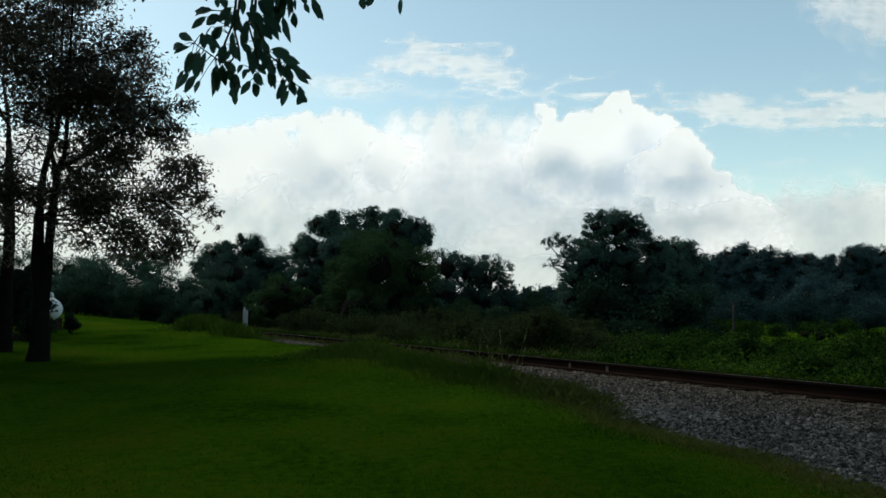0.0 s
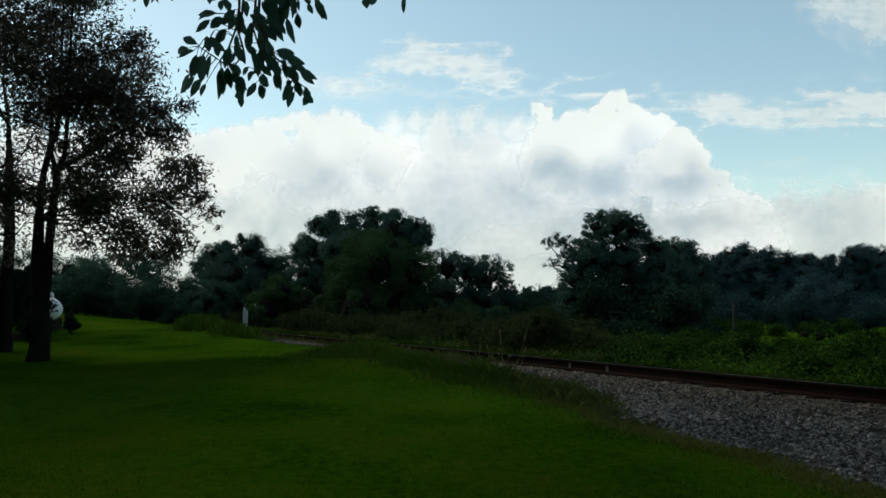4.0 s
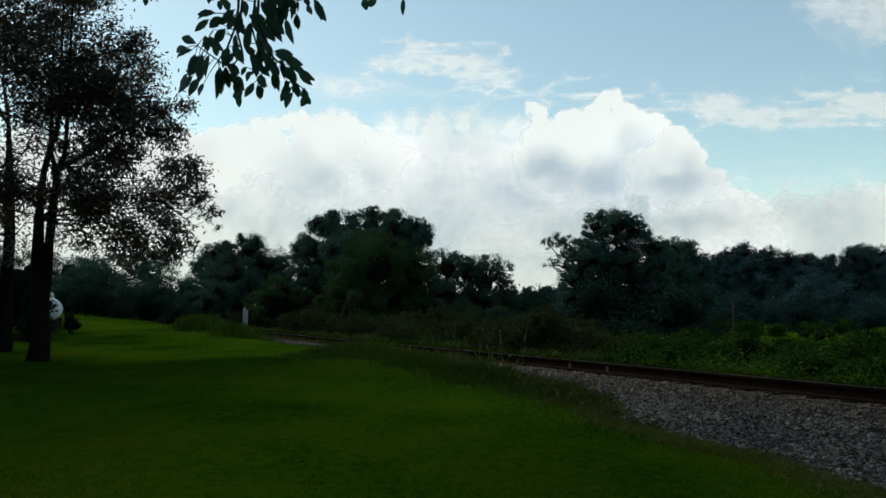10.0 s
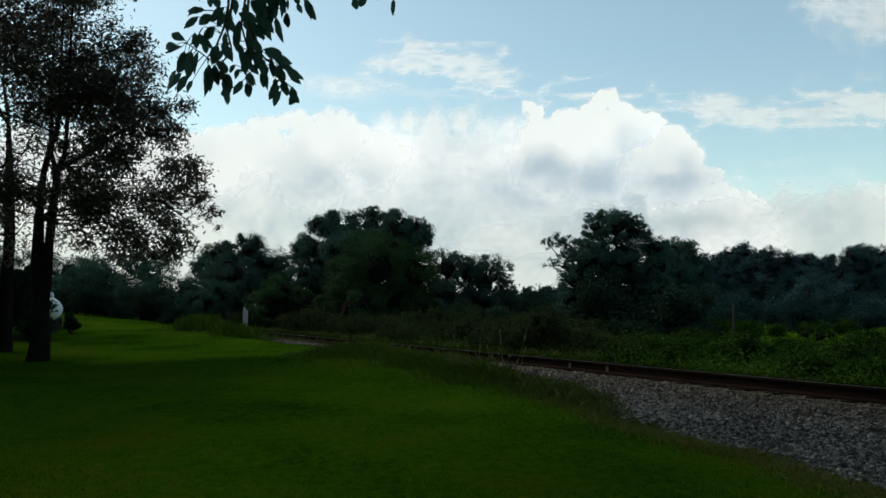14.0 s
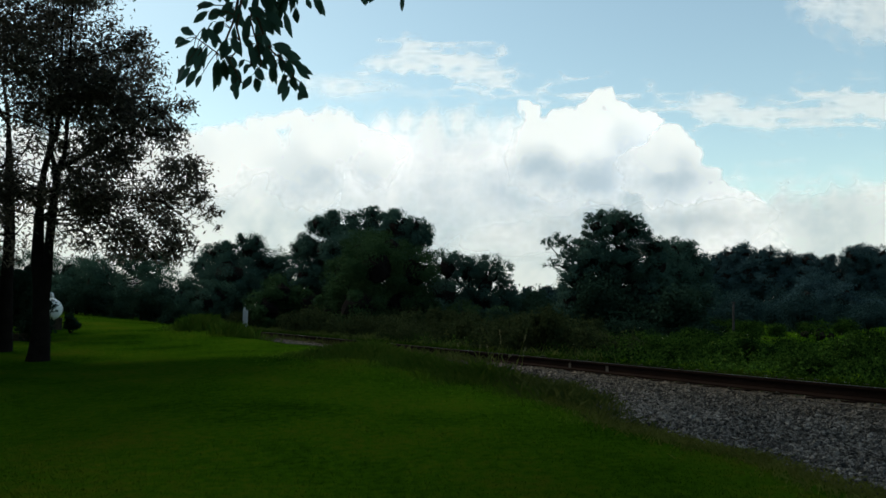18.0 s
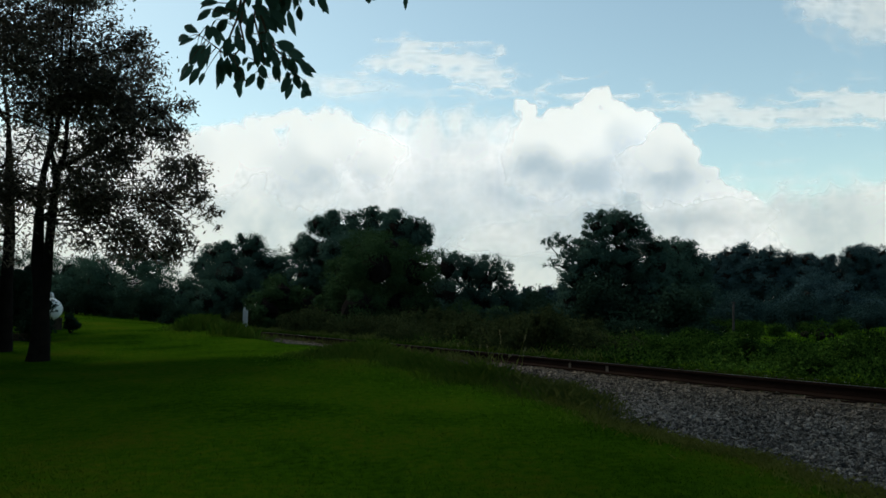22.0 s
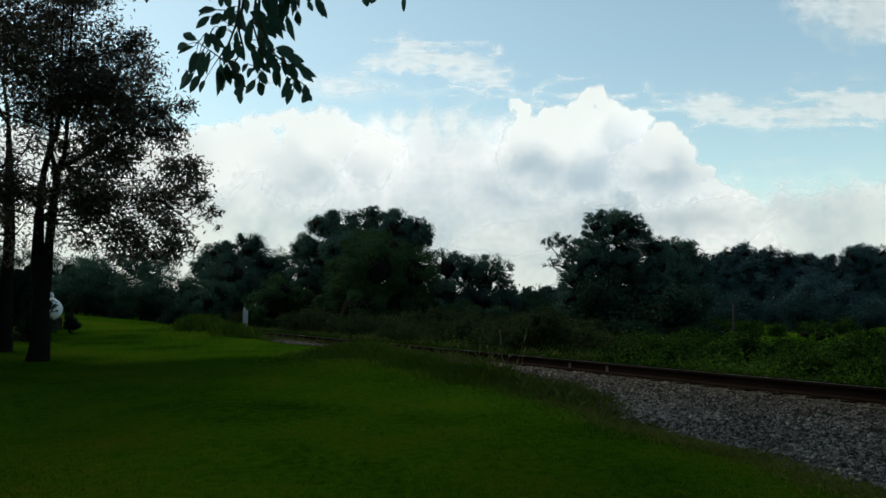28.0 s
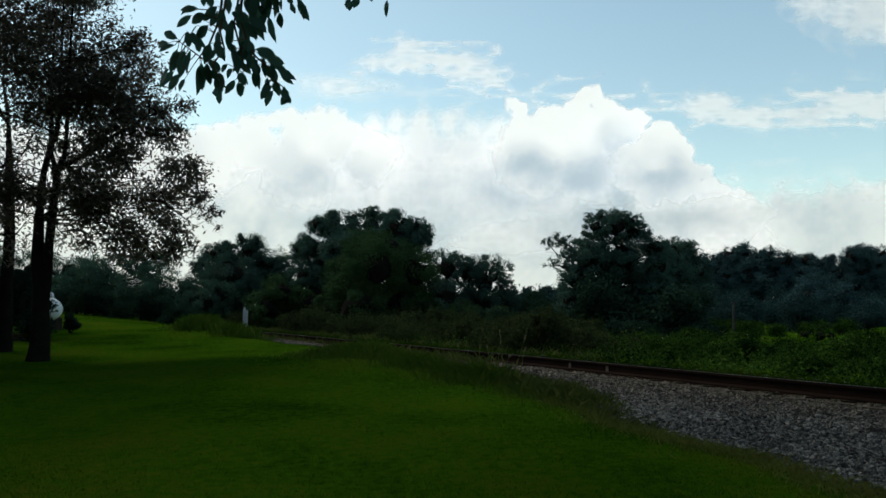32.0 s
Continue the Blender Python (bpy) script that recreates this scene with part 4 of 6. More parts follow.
tree("wood_tree", "unseen tree added to block light from the yard", 10, -18, [(9.10, -21.6, 5.00, 2.40, 1), (13.26, -20.3, 9.60, 2.05, 1), (6.08, -17.7, 6.91, 2.49, 1), (8.23, -16.3, 5.27, 2.76, 1), (8.60, -17.9, 10.19, 2.26, 1), (11.00, -15.4, 9.97, 2.08, 1), (11.34, -20.7, 3.04, 2.21, 1), (10.76, -17.3, 7.42, 2.57, 1), (9.62, -16.1, 5.19, 2.02, 1), (7.50, -18.0, 1.50, 2.20, 1), (12.50, -18.0, 1.50, 2.20, 1)],
     0.6, 95, M_LEAF_OAK, 164, limb_r=0.12, trunk=0.3, group="trees round the yard")
tree("wood_tree", "unseen tree added to block light from the yard", 19, -13, [(18.17, -14.9, 6.60, 2.62, 1), (19.93, -11.9, 9.65, 2.04, 1), (20.56, -14.3, 9.57, 2.57, 1), (20.84, -15.3, 6.49, 2.94, 1), (17.70, -12.6, 9.37, 2.56, 1), (20.57, -13.7, 7.36, 2.04, 1), (19.00, -9.2, 3.28, 2.81, 1), (19.69, -14.7, 7.54, 2.62, 1), (20.55, -14.0, 6.86, 2.96, 1), (16.50, -13.0, 1.50, 2.20, 1), (21.50, -13.0, 1.50, 2.20, 1)],
     0.6, 95, M_LEAF_OAK, 165, limb_r=0.12, trunk=0.3, group="trees round the yard")
tree("wood_tree", "unseen tree added to block light from the yard", -31, 2, [(-27.02, 2.0, 8.50, 2.07, 1), (-31.48, 0.2, 5.03, 2.34, 1), (-32.44, 1.7, 3.64, 2.12, 1), (-28.53, 0.4, 5.88, 2.41, 1), (-28.44, 0.2, 8.46, 2.53, 1), (-28.13, 2.6, 8.04, 2.96, 1), (-28.56, 3.6, 6.34, 2.46, 1), (-31.76, 4.6, 6.19, 2.27, 1), (-30.18, 1.2, 5.40, 2.77, 1), (-33.50, 2.0, 1.50, 2.20, 1), (-28.50, 2.0, 1.50, 2.20, 1)],
     0.6, 95, M_LEAF_OAK, 166, limb_r=0.12, trunk=0.3, group="trees round the yard")
tree("wood_tree", "unseen tree added to block light from the yard", -33, 14, [(-33.35, 12.9, 3.60, 2.28, 1), (-36.04, 14.5, 3.73, 2.48, 1), (-31.40, 16.7, 4.12, 2.04, 1), (-36.34, 16.0, 6.40, 2.08, 1), (-34.97, 12.3, 4.21, 2.51, 1), (-33.62, 17.0, 9.12, 2.63, 1), (-31.53, 11.0, 3.20, 2.21, 1), (-29.18, 13.4, 8.14, 2.23, 1), (-33.60, 17.1, 8.62, 2.22, 1), (-35.50, 14.0, 1.50, 2.20, 1), (-30.50, 14.0, 1.50, 2.20, 1)],
     0.6, 95, M_LEAF_OAK, 167, limb_r=0.12, trunk=0.3, group="trees round the yard")
tree("wood_tree", "unseen tree added to block light from the yard", -35, 26, [(-37.14, 23.2, 3.52, 2.05, 1), (-32.20, 25.2, 7.31, 2.97, 1), (-31.86, 23.9, 3.26, 2.32, 1), (-34.51, 29.9, 3.25, 2.43, 1), (-36.16, 26.9, 3.56, 2.92, 1), (-37.48, 23.9, 4.23, 2.27, 1), (-32.85, 23.5, 7.11, 2.82, 1), (-34.93, 28.1, 3.05, 2.32, 1), (-34.14, 27.2, 5.63, 2.89, 1), (-37.50, 26.0, 1.50, 2.20, 1), (-32.50, 26.0, 1.50, 2.20, 1)],
     0.6, 95, M_LEAF_OAK, 168, limb_r=0.12, trunk=0.3, group="trees round the yard")
tree("wood_tree", "unseen tree added to block light from the yard", 24, -5, [(24.60, -2.9, 7.30, 2.24, 1), (24.15, -6.9, 4.44, 2.99, 1), (22.30, -5.1, 6.03, 2.80, 1), (25.11, -5.4, 5.97, 2.39, 1), (24.33, -1.7, 5.43, 2.05, 1), (26.57, -5.9, 4.38, 2.13, 1), (25.49, -6.0, 3.25, 2.68, 1), (25.23, -3.6, 7.13, 2.26, 1), (26.54, -4.7, 6.31, 2.15, 1), (21.50, -5.0, 1.50, 2.20, 1), (26.50, -5.0, 1.50, 2.20, 1)],
     0.6, 95, M_LEAF_OAK, 169, limb_r=0.12, trunk=0.3, group="trees round the yard")
# out-of-view trees added on the left to shade the lawn from the sun
tree("wood_tree", "unseen tree added to block light from the yard", -15, 16.8, [(-15.59, 16.2, 6.19, 1.83, 1), (-15.07, 17.3, 6.36, 1.49, 1), (-14.79, 17.3, 6.31, 1.44, 1), (-14.76, 16.4, 4.96, 2.04, 1), (-14.28, 15.8, 5.14, 1.70, 1), (-14.89, 17.5, 5.89, 1.83, 1), (-14.80, 18.1, 4.77, 1.97, 1), (-15.32, 17.8, 6.02, 1.81, 1), (-14.33, 17.1, 3.93, 2.00, 1)],
     0.35, 260, M_LEAF_OAK, 170, limb_r=0.12, trunk=0.3, group="trees round the yard")
tree("wood_tree", "unseen tree added to block light from the yard", -17, 11, [(-18.26, 11.3, 7.50, 1.49, 1), (-16.60, 11.8, 4.80, 1.94, 1), (-17.53, 9.8, 6.16, 2.04, 1), (-16.89, 11.5, 7.00, 1.61, 1), (-16.53, 11.4, 4.85, 1.95, 1), (-16.36, 11.3, 6.88, 1.71, 1), (-16.40, 11.3, 5.87, 1.50, 1), (-16.74, 10.3, 5.86, 1.80, 1), (-17.15, 12.2, 4.49, 1.65, 1)],
     0.35, 260, M_LEAF_OAK, 171, limb_r=0.12, trunk=0.3, group="trees round the yard")
tree("wood_tree", "unseen tree added to block light from the yard", -21, 22, [(-22.27, 21.8, 5.40, 1.79, 1), (-21.58, 21.3, 4.11, 1.96, 1), (-21.91, 21.1, 6.34, 1.78, 1), (-21.58, 21.6, 7.27, 2.02, 1), (-20.66, 22.1, 6.02, 1.57, 1), (-21.63, 22.1, 4.69, 1.44, 1), (-22.13, 21.2, 4.45, 1.75, 1), (-20.66, 21.5, 5.67, 1.40, 1), (-20.44, 22.4, 7.26, 1.51, 1)],
     0.35, 260, M_LEAF_OAK, 172, limb_r=0.12, trunk=0.3, group="trees round the yard")
tree("wood_tree", "unseen tree added to block light from the yard", -17.5, 19.5, [(-16.79, 20.0, 9.18, 2.10, 1), (-17.80, 18.9, 10.26, 1.67, 1), (-17.96, 18.5, 6.00, 1.93, 1), (-17.16, 19.3, 7.89, 1.92, 1), (-17.35, 19.9, 7.69, 1.48, 1), (-17.15, 19.3, 5.07, 1.65, 1), (-17.67, 20.6, 10.45, 1.65, 1), (-16.91, 20.4, 8.60, 1.56, 1), (-17.13, 19.1, 5.41, 1.69, 1)],
     0.35, 260, M_LEAF_OAK, 173, limb_r=0.12, trunk=0.3, group="trees round the yard")
tree("wood_tree", "unseen tree added to block light from the yard", -13.8, 15.6, [(-12.68, 16.0, 8.43, 1.98, 1), (-13.49, 16.2, 4.98, 1.85, 1), (-14.48, 16.4, 8.12, 1.86, 1), (-14.26, 16.3, 6.32, 1.43, 1), (-14.99, 15.0, 7.39, 1.58, 1), (-13.17, 15.5, 7.82, 1.58, 1), (-14.15, 16.1, 8.43, 2.09, 1), (-15.12, 15.5, 6.14, 1.87, 1), (-12.70, 16.4, 6.22, 1.94, 1)],
     0.35, 260, M_LEAF_OAK, 174, limb_r=0.12, trunk=0.3, group="trees round the yard")
tree("wood_tree", "unseen tree added to block light from the yard", -21.4, 28.5, [(-20.6, 28.0, 9.5, 1.6, 1), (-20.55, 27.4, 10.25, 1.69, 1), (-21.08, 28.8, 11.0, 1.56, 1), (-20.94, 28.5, 11.75, 1.84, 1), (-22.14, 29.8, 12.5, 1.57, 1), (-20.57, 28.5, 13.25, 1.83, 1), (-21.83, 28.0, 14.0, 1.53, 1), (-20.64, 28.6, 14.75, 1.58, 1), (-21.82, 27.3, 15.5, 1.58, 1), (-21.08, 28.3, 16.25, 1.78, 1), (-22.05, 29.5, 17.0, 1.89, 1), (-20.72, 29.2, 17.75, 1.84, 1), (-22.01, 28.4, 18.5, 1.53, 1)],
     0.35, 260, M_LEAF_OAK, 175, limb_r=0.12, trunk=0.34, group="trees round the yard")
# crown out of view; far lobes added to shade lawn and ballast
tree("shade_tree", "big shade tree of the hanging branch, its unseen crown widened for shade", -4.6, 0.6,
     [(-5, 1, 6.5, 2.2, 1), (-3, 4, 6.8, 1.8, 1), (-1.5, 2, 6.2, 1.9, 1), (-6, 4.5, 7.2, 2, 1), (-2.5, 6.5, 8.4, 2, 1), (0.5, 5, 7.9, 2, 1), (-5, 7.5, 9, 2.2, 1), (1.5, 1, 6.5, 2, 1), (-3, 1, 8.5, 2.5, 1), (-8, 2, 7, 2.2, 1), (-9, 6, 9, 2, 1), (-6, 10, 10.8, 2, 1), (-1, 9.5, 10.3, 2, 1), (-4, 12, 11, 2, 1), (-8, 13, 11.5, 2.2, 1), (0, 12.5, 11.5, 2, 1), (3.5, 11.5, 11.3, 2, 1), (-11, 9, 10, 2.2, 1)] +
     [(-12, 14, 12.5, 2.2, 1), (4, 3, 7.8, 2.2, 1), (4, 7, 9.4, 2.2, 1), (1, 8, 9.9, 2, 1), (6.5, 5, 8.9, 2.2, 1), (7, 1, 7.8, 2.2, 1), (2, -2.5, 7, 2.5, 1), (-2, -2.5, 7.5, 2.5, 1), (-6, -2, 7.5, 2.5, 1), (5, -2, 8, 2.5, 1), (-0.6, 2.6, 4.7, 0.8, 1), (0.6, 2.9, 4.9, 0.7, 1), (-7.6, 17.5, 11.9, 2.0, 1), (-11, 13.5, 8.8, 2.0, 1.3), (-9.5, 11.5, 8.3, 1.8, 1.3)],
     0.16, 700, M_LEAF_NEAR, 150, trunk=0.3, limb_r=0.11, solid=False)


# ---- shrubs, weeds and brush ----
def shrub(name, label, seed, height, width, leaf, count, material, group):
    rng = np.random.default_rng(seed)
    root = base(name, 0, 0, 0, label, "shrub", group)
    lobes = []
    for i in range(7):
        a, q = rng.uniform(0, 6.3), rng.uniform(0.0, 0.62) * width / 2
        lobes.append((math.cos(a) * q, math.sin(a) * q, height * rng.uniform(0.22, 0.72), width * rng.uniform(0.17, 0.27), 1.0))
    vs, fs, k = [], [], 0
    for l in lobes:
        pts = bend((l[0] * 0.15, l[1] * 0.15, -0.05), (l[0], l[1], l[2] + l[3] * 0.8), 5, 0.05, rng, 0.2)
        v, f = tube(pts, taper(0.02, 0.006, 5), 5)
        vs += v
        fs += [tuple(i + k for i in q) for q in f]
        k += len(v)
    tagged(part_mesh("branching", mesh_of("branching", vs, fs, M_BARK, True), root), kind="stuff")
    area = sum(l[3] ** 2 for l in lobes)
    pts, out = clumped(lobes, count / area, rng, core=0.3, clumps=14, tight=0.3)
    pts[:, 2] = np.abs(pts[:, 2])
    part_mesh("foliage", leaf_sheet("foliage", pts, leaf, rng, material, droop=0.2, slim=0.6, facing=out), root)
    return root


def planted(kinds, spots, seed):
    """Puts copies of the shrubs in kinds at the spots (x, y, size)."""
    rng = random.Random(seed)
    used = set()
    for x, y, size in spots:
        i = rng.randrange(len(kinds))
        m = pose(x, y, float(lie(x, y)) - 0.03, 0, 0, rng.uniform(0, 360)) @ Matrix.Diagonal((size, size, size * rng.uniform(0.85, 1.15), 1))
        if i in used:
            copy_thing(kinds[i], m)
        else:
            kinds[i].matrix_basis = m
            used.add(i)
            kinds[i].scale = kinds[i].scale


VINE = [shrub("shrub", "lush bright green leafy shrub beside the track", 40 + i, h, w, 0.085, 3800, M_LEAF_VINE, "green shrubs beyond the track") for i, (h, w) in enumerate(((1.0, 2.0), (0.8, 2.3), (1.15, 1.7), (0.7, 1.6)))]
BRUSH = [shrub("bush", "dull brown-green brush behind the railway track", 60 + i, h, w, 0.11, 1900, M_LEAF_BRUSH, "brush along the track") for i, (h, w) in enumerate(((1.2, 2.4), (1.0, 2.8), (1.5, 2.0)))]
DARK = [shrub("bush", "bush at the edge of the wood, shade put into its leaf colour", 70 + i, h, w, 0.085, 4200, M_LEAF_SHADE, "bushes before the wood") for i, (h, w) in enumerate(((1.2, 2.4), (1.4, 2.2)))]
HAZE = [shrub("bush", "bush at the foot of the far wood, tinted blue for haze", 75 + i, h, w, 0.075, 4800, M_LEAF_HAZE, "bushes before the wood") for i, (h, w) in enumerate(((1.3, 2.4), (1.5, 2.2)))]
POCKET = [shrub("bush", "low dark bush added as a pocket of shade among the shrubs", 77 + i, h, w, 0.085, 3600, M_LEAF_POCKET, "green shrubs beyond the track") for i, (h, w) in enumerate(((1.2, 2.4), (1.4, 2.2)))]
rng = random.Random(5)
spots = []
for i in range(95):
    p, s = rng.uniform(12.7, 27), rng.uniform(5, 24)
    q = on_track(s, p, 0)
    if q.x > 0.21 * q.y:
        spots.append((q.x, q.y, rng.uniform(0.5, 0.8) * rng.choice((0.75, 1.0, 1.35))))
for i in range(34):
    spots.append((rng.uniform(13, 31), rng.uniform(34, 46), rng.uniform(0.9, 1.35)))
planted(VINE, spots, 6)
spots = []
for i in range(110):
    p, s = rng.uniform(12.9, 24), rng.uniform(16, 62)
    q = on_track(s, p, 0)
    if q.x < 0.22 * q.y:
        spots.append((q.x, q.y, rng.uniform(0.7, 1.25)))
planted(BRUSH, spots, 7)
spots = []
for i in range(80):
    q = Vector((rng.uniform(0.05, 0.62), 1.0, 0.0)) * rng.uniform(36, 66)
    spots.append((q.x, q.y, rng.uniform(1.2, 1.8) * (0.6 if 0.06 < q.x / q.y < 0.18 else 1.0)))
for i in range(16):
    y = 44 - 0.45 * i + rng.uniform(-0.8, 0.8)
    spots.append((-(0.52 - 0.0125 * i) * y, y, rng.uniform(0.7, 1.0)))
for i in range(30):
    spots.append((-38 + 1.6 * i, rng.uniform(62, 70), rng.uniform(1.5, 2.2)))
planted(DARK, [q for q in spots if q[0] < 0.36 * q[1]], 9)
planted(HAZE, [(q[0], q[1], 0.75 * q[2]) for q in spots if q[1] >= 47 and q[0] >= 0.36 * q[1]] +
        [((0.36 + 0.018 * i) * 84, 84 + 5 * math.sin(5 * i), 1.9) for i in range(18)], 10)
# dark bushes added where shadow pockets fall between the shrubs
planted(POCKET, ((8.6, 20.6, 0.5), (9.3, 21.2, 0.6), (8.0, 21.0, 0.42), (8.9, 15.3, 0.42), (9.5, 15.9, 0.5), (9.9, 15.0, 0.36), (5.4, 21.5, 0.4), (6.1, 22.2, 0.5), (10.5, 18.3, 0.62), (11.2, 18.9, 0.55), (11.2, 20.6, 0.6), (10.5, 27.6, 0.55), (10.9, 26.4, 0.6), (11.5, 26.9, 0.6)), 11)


def strip(n, p0, p1, s0, s1, rng, power=1.0, beside=False):
    """Feet of plants between two distances from the eye's side of the track, or from the ballast's foot."""
    s = s0 + (s1 - s0) * rng.uniform(0, 1, n) ** power
    p = (toe(s) + rng.normal((p0 + p1) / 2, (p1 - p0) / 3.2, n)) if beside else rng.uniform(p0, p1, n)
    q = s[:, None] * np.array(TRACK) + p[:, None] * np.array(ACROSS)
    q[:, 2] = lie(q[:, 0], q[:, 1]) - 0.01
    return q


rng = np.random.default_rng(21)
feet = strip(62000, 11.9, 26, 3, 26, rng)
lumps = np.sin(feet[:, 0] * 1.7 + 0.9 * np.sin(feet[:, 1] * 1.1)) * np.sin(feet[:, 1] * 1.9 + 1.3 * np.sin(feet[:, 0] * 0.8))
feet[:, 2] += 0.03 + rng.uniform(0, 1, len(feet)) ** 1.2 * (0.33 + 0.30 * lumps)
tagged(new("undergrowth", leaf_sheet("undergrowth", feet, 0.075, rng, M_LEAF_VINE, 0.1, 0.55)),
       "dense low green undergrowth on the far side of the track", "undergrowth", kind="stuff")
feet = strip(70, 12.5, 24, 4, 22, rng) + np.array([[0, 0, 0.5]]) + rng.uniform(0, 1, (70, 1)) * np.array([[0, 0, 0.35]])
tagged(new("blossoms", leaf_sheet("blossoms", feet, 0.035, rng, M_FLOWER, -0.3, 0.8)), "small pale blossoms scattered over the vines", "blossom", kind="stuff")
feet = strip(34000, 11.5, 28, 2, 75, rng)
feet = feet[feet[:, 0] < feet[:, 1] * rng.uniform(0.10, 0.26, len(feet))]
tagged(new("rough_grass", blade_sheet("rough_grass", feet, 0.42, rng, M_DRY, 0.012, 0.5)), "rough uncut brownish grass behind the rails", "grass", kind="stuff")

# weeds on the lawn's edge, and mown grass
feet, tall = [strip(9000, -0.7, 0.5, 7.0, 20.0, rng, beside=True)], [np.full(9000, 0.055)]
for x, y, sx, sy, n, h in ((-1.7, 16.7, 0.85, 0.9, 11000, 0.27), (-0.35, 15.0, 0.6, 0.7, 7000, 0.20), (0.75, 13.4, 0.6, 0.6, 5500, 0.30), (1.55, 12.0, 0.4, 0.5, 3000, 0.15)):
    q = np.stack([rng.normal(x, sx, n), rng.normal(y, sy, n), np.zeros(n)], 1)
    q[:, 2] = lie(q[:, 0], q[:, 1]) - 0.01
    feet.append(q)
    tall.append(h * rng.uniform(0.3, 1.0, n) * np.exp(-((q[:, 0] - x) / sx) ** 2 / 3 - ((q[:, 1] - y) / sy) ** 2 / 3) + 0.03)
feet, tall = np.concatenate(feet), np.concatenate(tall)
tagged(new("edge_weeds", blade_sheet("edge_weeds", feet, tall, rng, M_WEED, 0.0045, 0.55)), "tall soft weeds along the edge of the ballast", "weeds", kind="stuff")
feet = strip(17000, -0.40, 0.22, 1.0, 12.0, rng, beside=True)
tagged(new("verge_grass", blade_sheet("verge_grass", feet, 0.06, rng, M_VERGE, 0.004, 0.8)), "brownish grass fringe where lawn meets ballast", "grass", kind="stuff")
feet = strip(5200, -0.25, 0.75, 6.2, 13.5, rng, beside=True)
feet[:, 2] += 0.03
tagged(new("seeding_grass", blade_sheet("seeding_grass", feet, 0.06 + 0.16 * ease(6.0, 9.5, feet @ np.array(TRACK)), rng, M_DRY, 0.0024, 0.6)), "thin seeding grass leaning over the ballast's foot", "grass", kind="stuff")
# placed to hide the far rail from the camera's view
feet = strip(15000, 9.25, 10.5, 0, 60, rng)
feet[:, 2] = BED_TOP - 0.06
tagged(new("track_weeds", blade_sheet("track_weeds", feet, 0.22, rng, M_BLADE, 0.012, 0.5)), "low weeds growing between the rails", "weeds", kind="stuff")
# second strip placed to hide the distant rail from the camera's view
feet = np.concatenate([strip(1500, 8.35, 8.95, 13.0, 21.0, rng), strip(1500, 8.86, 9.03, 15.0, 42.0, rng)])
feet[:, 2] = BED_TOP - 0.03
tagged(new("shoulder_weeds", blade_sheet("shoulder_weeds", feet, rng.uniform(0.05, 0.24, 3000), rng, M_DRY, 0.010, 0.6)), "thin brownish weeds growing along the rail", "weeds", kind="stuff")
feet = strip(3600, 7.2, 8.9, 19.0, 42.0, rng)
feet[:, 2] = bed_height(feet @ np.array(ACROSS), feet @ np.array(TRACK)) - 0.01
tagged(new("sparse_grass", blade_sheet("sparse_grass", feet, 0.05, rng, M_DRY, 0.008, 0.9)), "sparse dry grass creeping over the ballast", "grass", kind="stuff")
feet = np.stack([rng.normal(-9.2, 0.5, 4800), rng.normal(28.6, 0.7, 4800), np.zeros(4800)], 1)
feet[:700, 0], feet[:700, 1] = rng.normal(-6.9, 0.5, 700), rng.normal(25.3, 0.6, 700)
feet[:, 2] = lie(feet[:, 0], feet[:, 1])
tagged(new("tall_weeds", blade_sheet("tall_weeds", feet, np.where(np.arange(4800) < 700, 0.46, 0.42 * np.exp(-((feet[:, 0] + 9.2) / 0.9) ** 2) + 0.12), rng, M_WEED, 0.009, 0.4)), "tall yellow-green weeds at the end of the lawn", "weeds", kind="stuff")
n = 420000
y = 4.6 + rng.uniform(0, 1, n) ** 1.7 * 42
x = rng.uniform(-0.66, 0.62, n) * y
ok = x * 0.866 + y * 0.5 < toe(0.866 * y - 0.5 * x) + 0.22 - 0.3 * rng.uniform(0, 1, n) ** 2
x, y = x[ok], y[ok]
tagged(new("lawn_grass", lawn_sheet("lawn_grass", np.stack([x, y, lie(x, y) - 0.004], 1), rng, M_BLADE)), "short mown green grass blades of the lawn", "grass", kind="stuff")


def stalk(x, y, height, lean, turn, seed):
    """A tall grass stalk with a pale seed head."""
    rng = np.random.default_rng(seed)
    root = base("grass_stalk", x, y, float(lie(x, y)), "tall grass stalk with a pale feathery seed head", "grass stalk", "tall grass stalks")
    end = Vector((math.cos(turn) * lean * height, math.sin(turn) * lean * height, height))
    pts = [Vector((0, 0, -0.02)), end * 0.35 + Vector((0, 0, 0.06)), end * 0.72 + Vector((0, 0, 0.05)), end]
    v, f = tube(pts, [0.004, 0.0035, 0.003, 0.002], 5)
    part_mesh("stem", mesh_of("stem", v, f, M_DRY, True), root)
    t = rng.uniform(0.84, 1.04, 40)
    c = np.array(pts[2])[None] + (np.array(pts[3] - pts[2]))[None] * ((t - 0.72) / 0.28)[:, None]
    part_mesh("seed_head", leaf_sheet("seed_head", c, 0.028, rng, M_SEED, -0.8, 0.3), root)
    for j in range(5):
        v = np.array([[0, 0, 0.1]]) + rng.uniform(0, 1, (1, 1)) * np.array(end)[None] * 0.6
        part_mesh("leaf_blade", blade_sheet("leaf_blade", v, 0.17, rng, M_DRY, 0.006, 0.7), root)
    return root


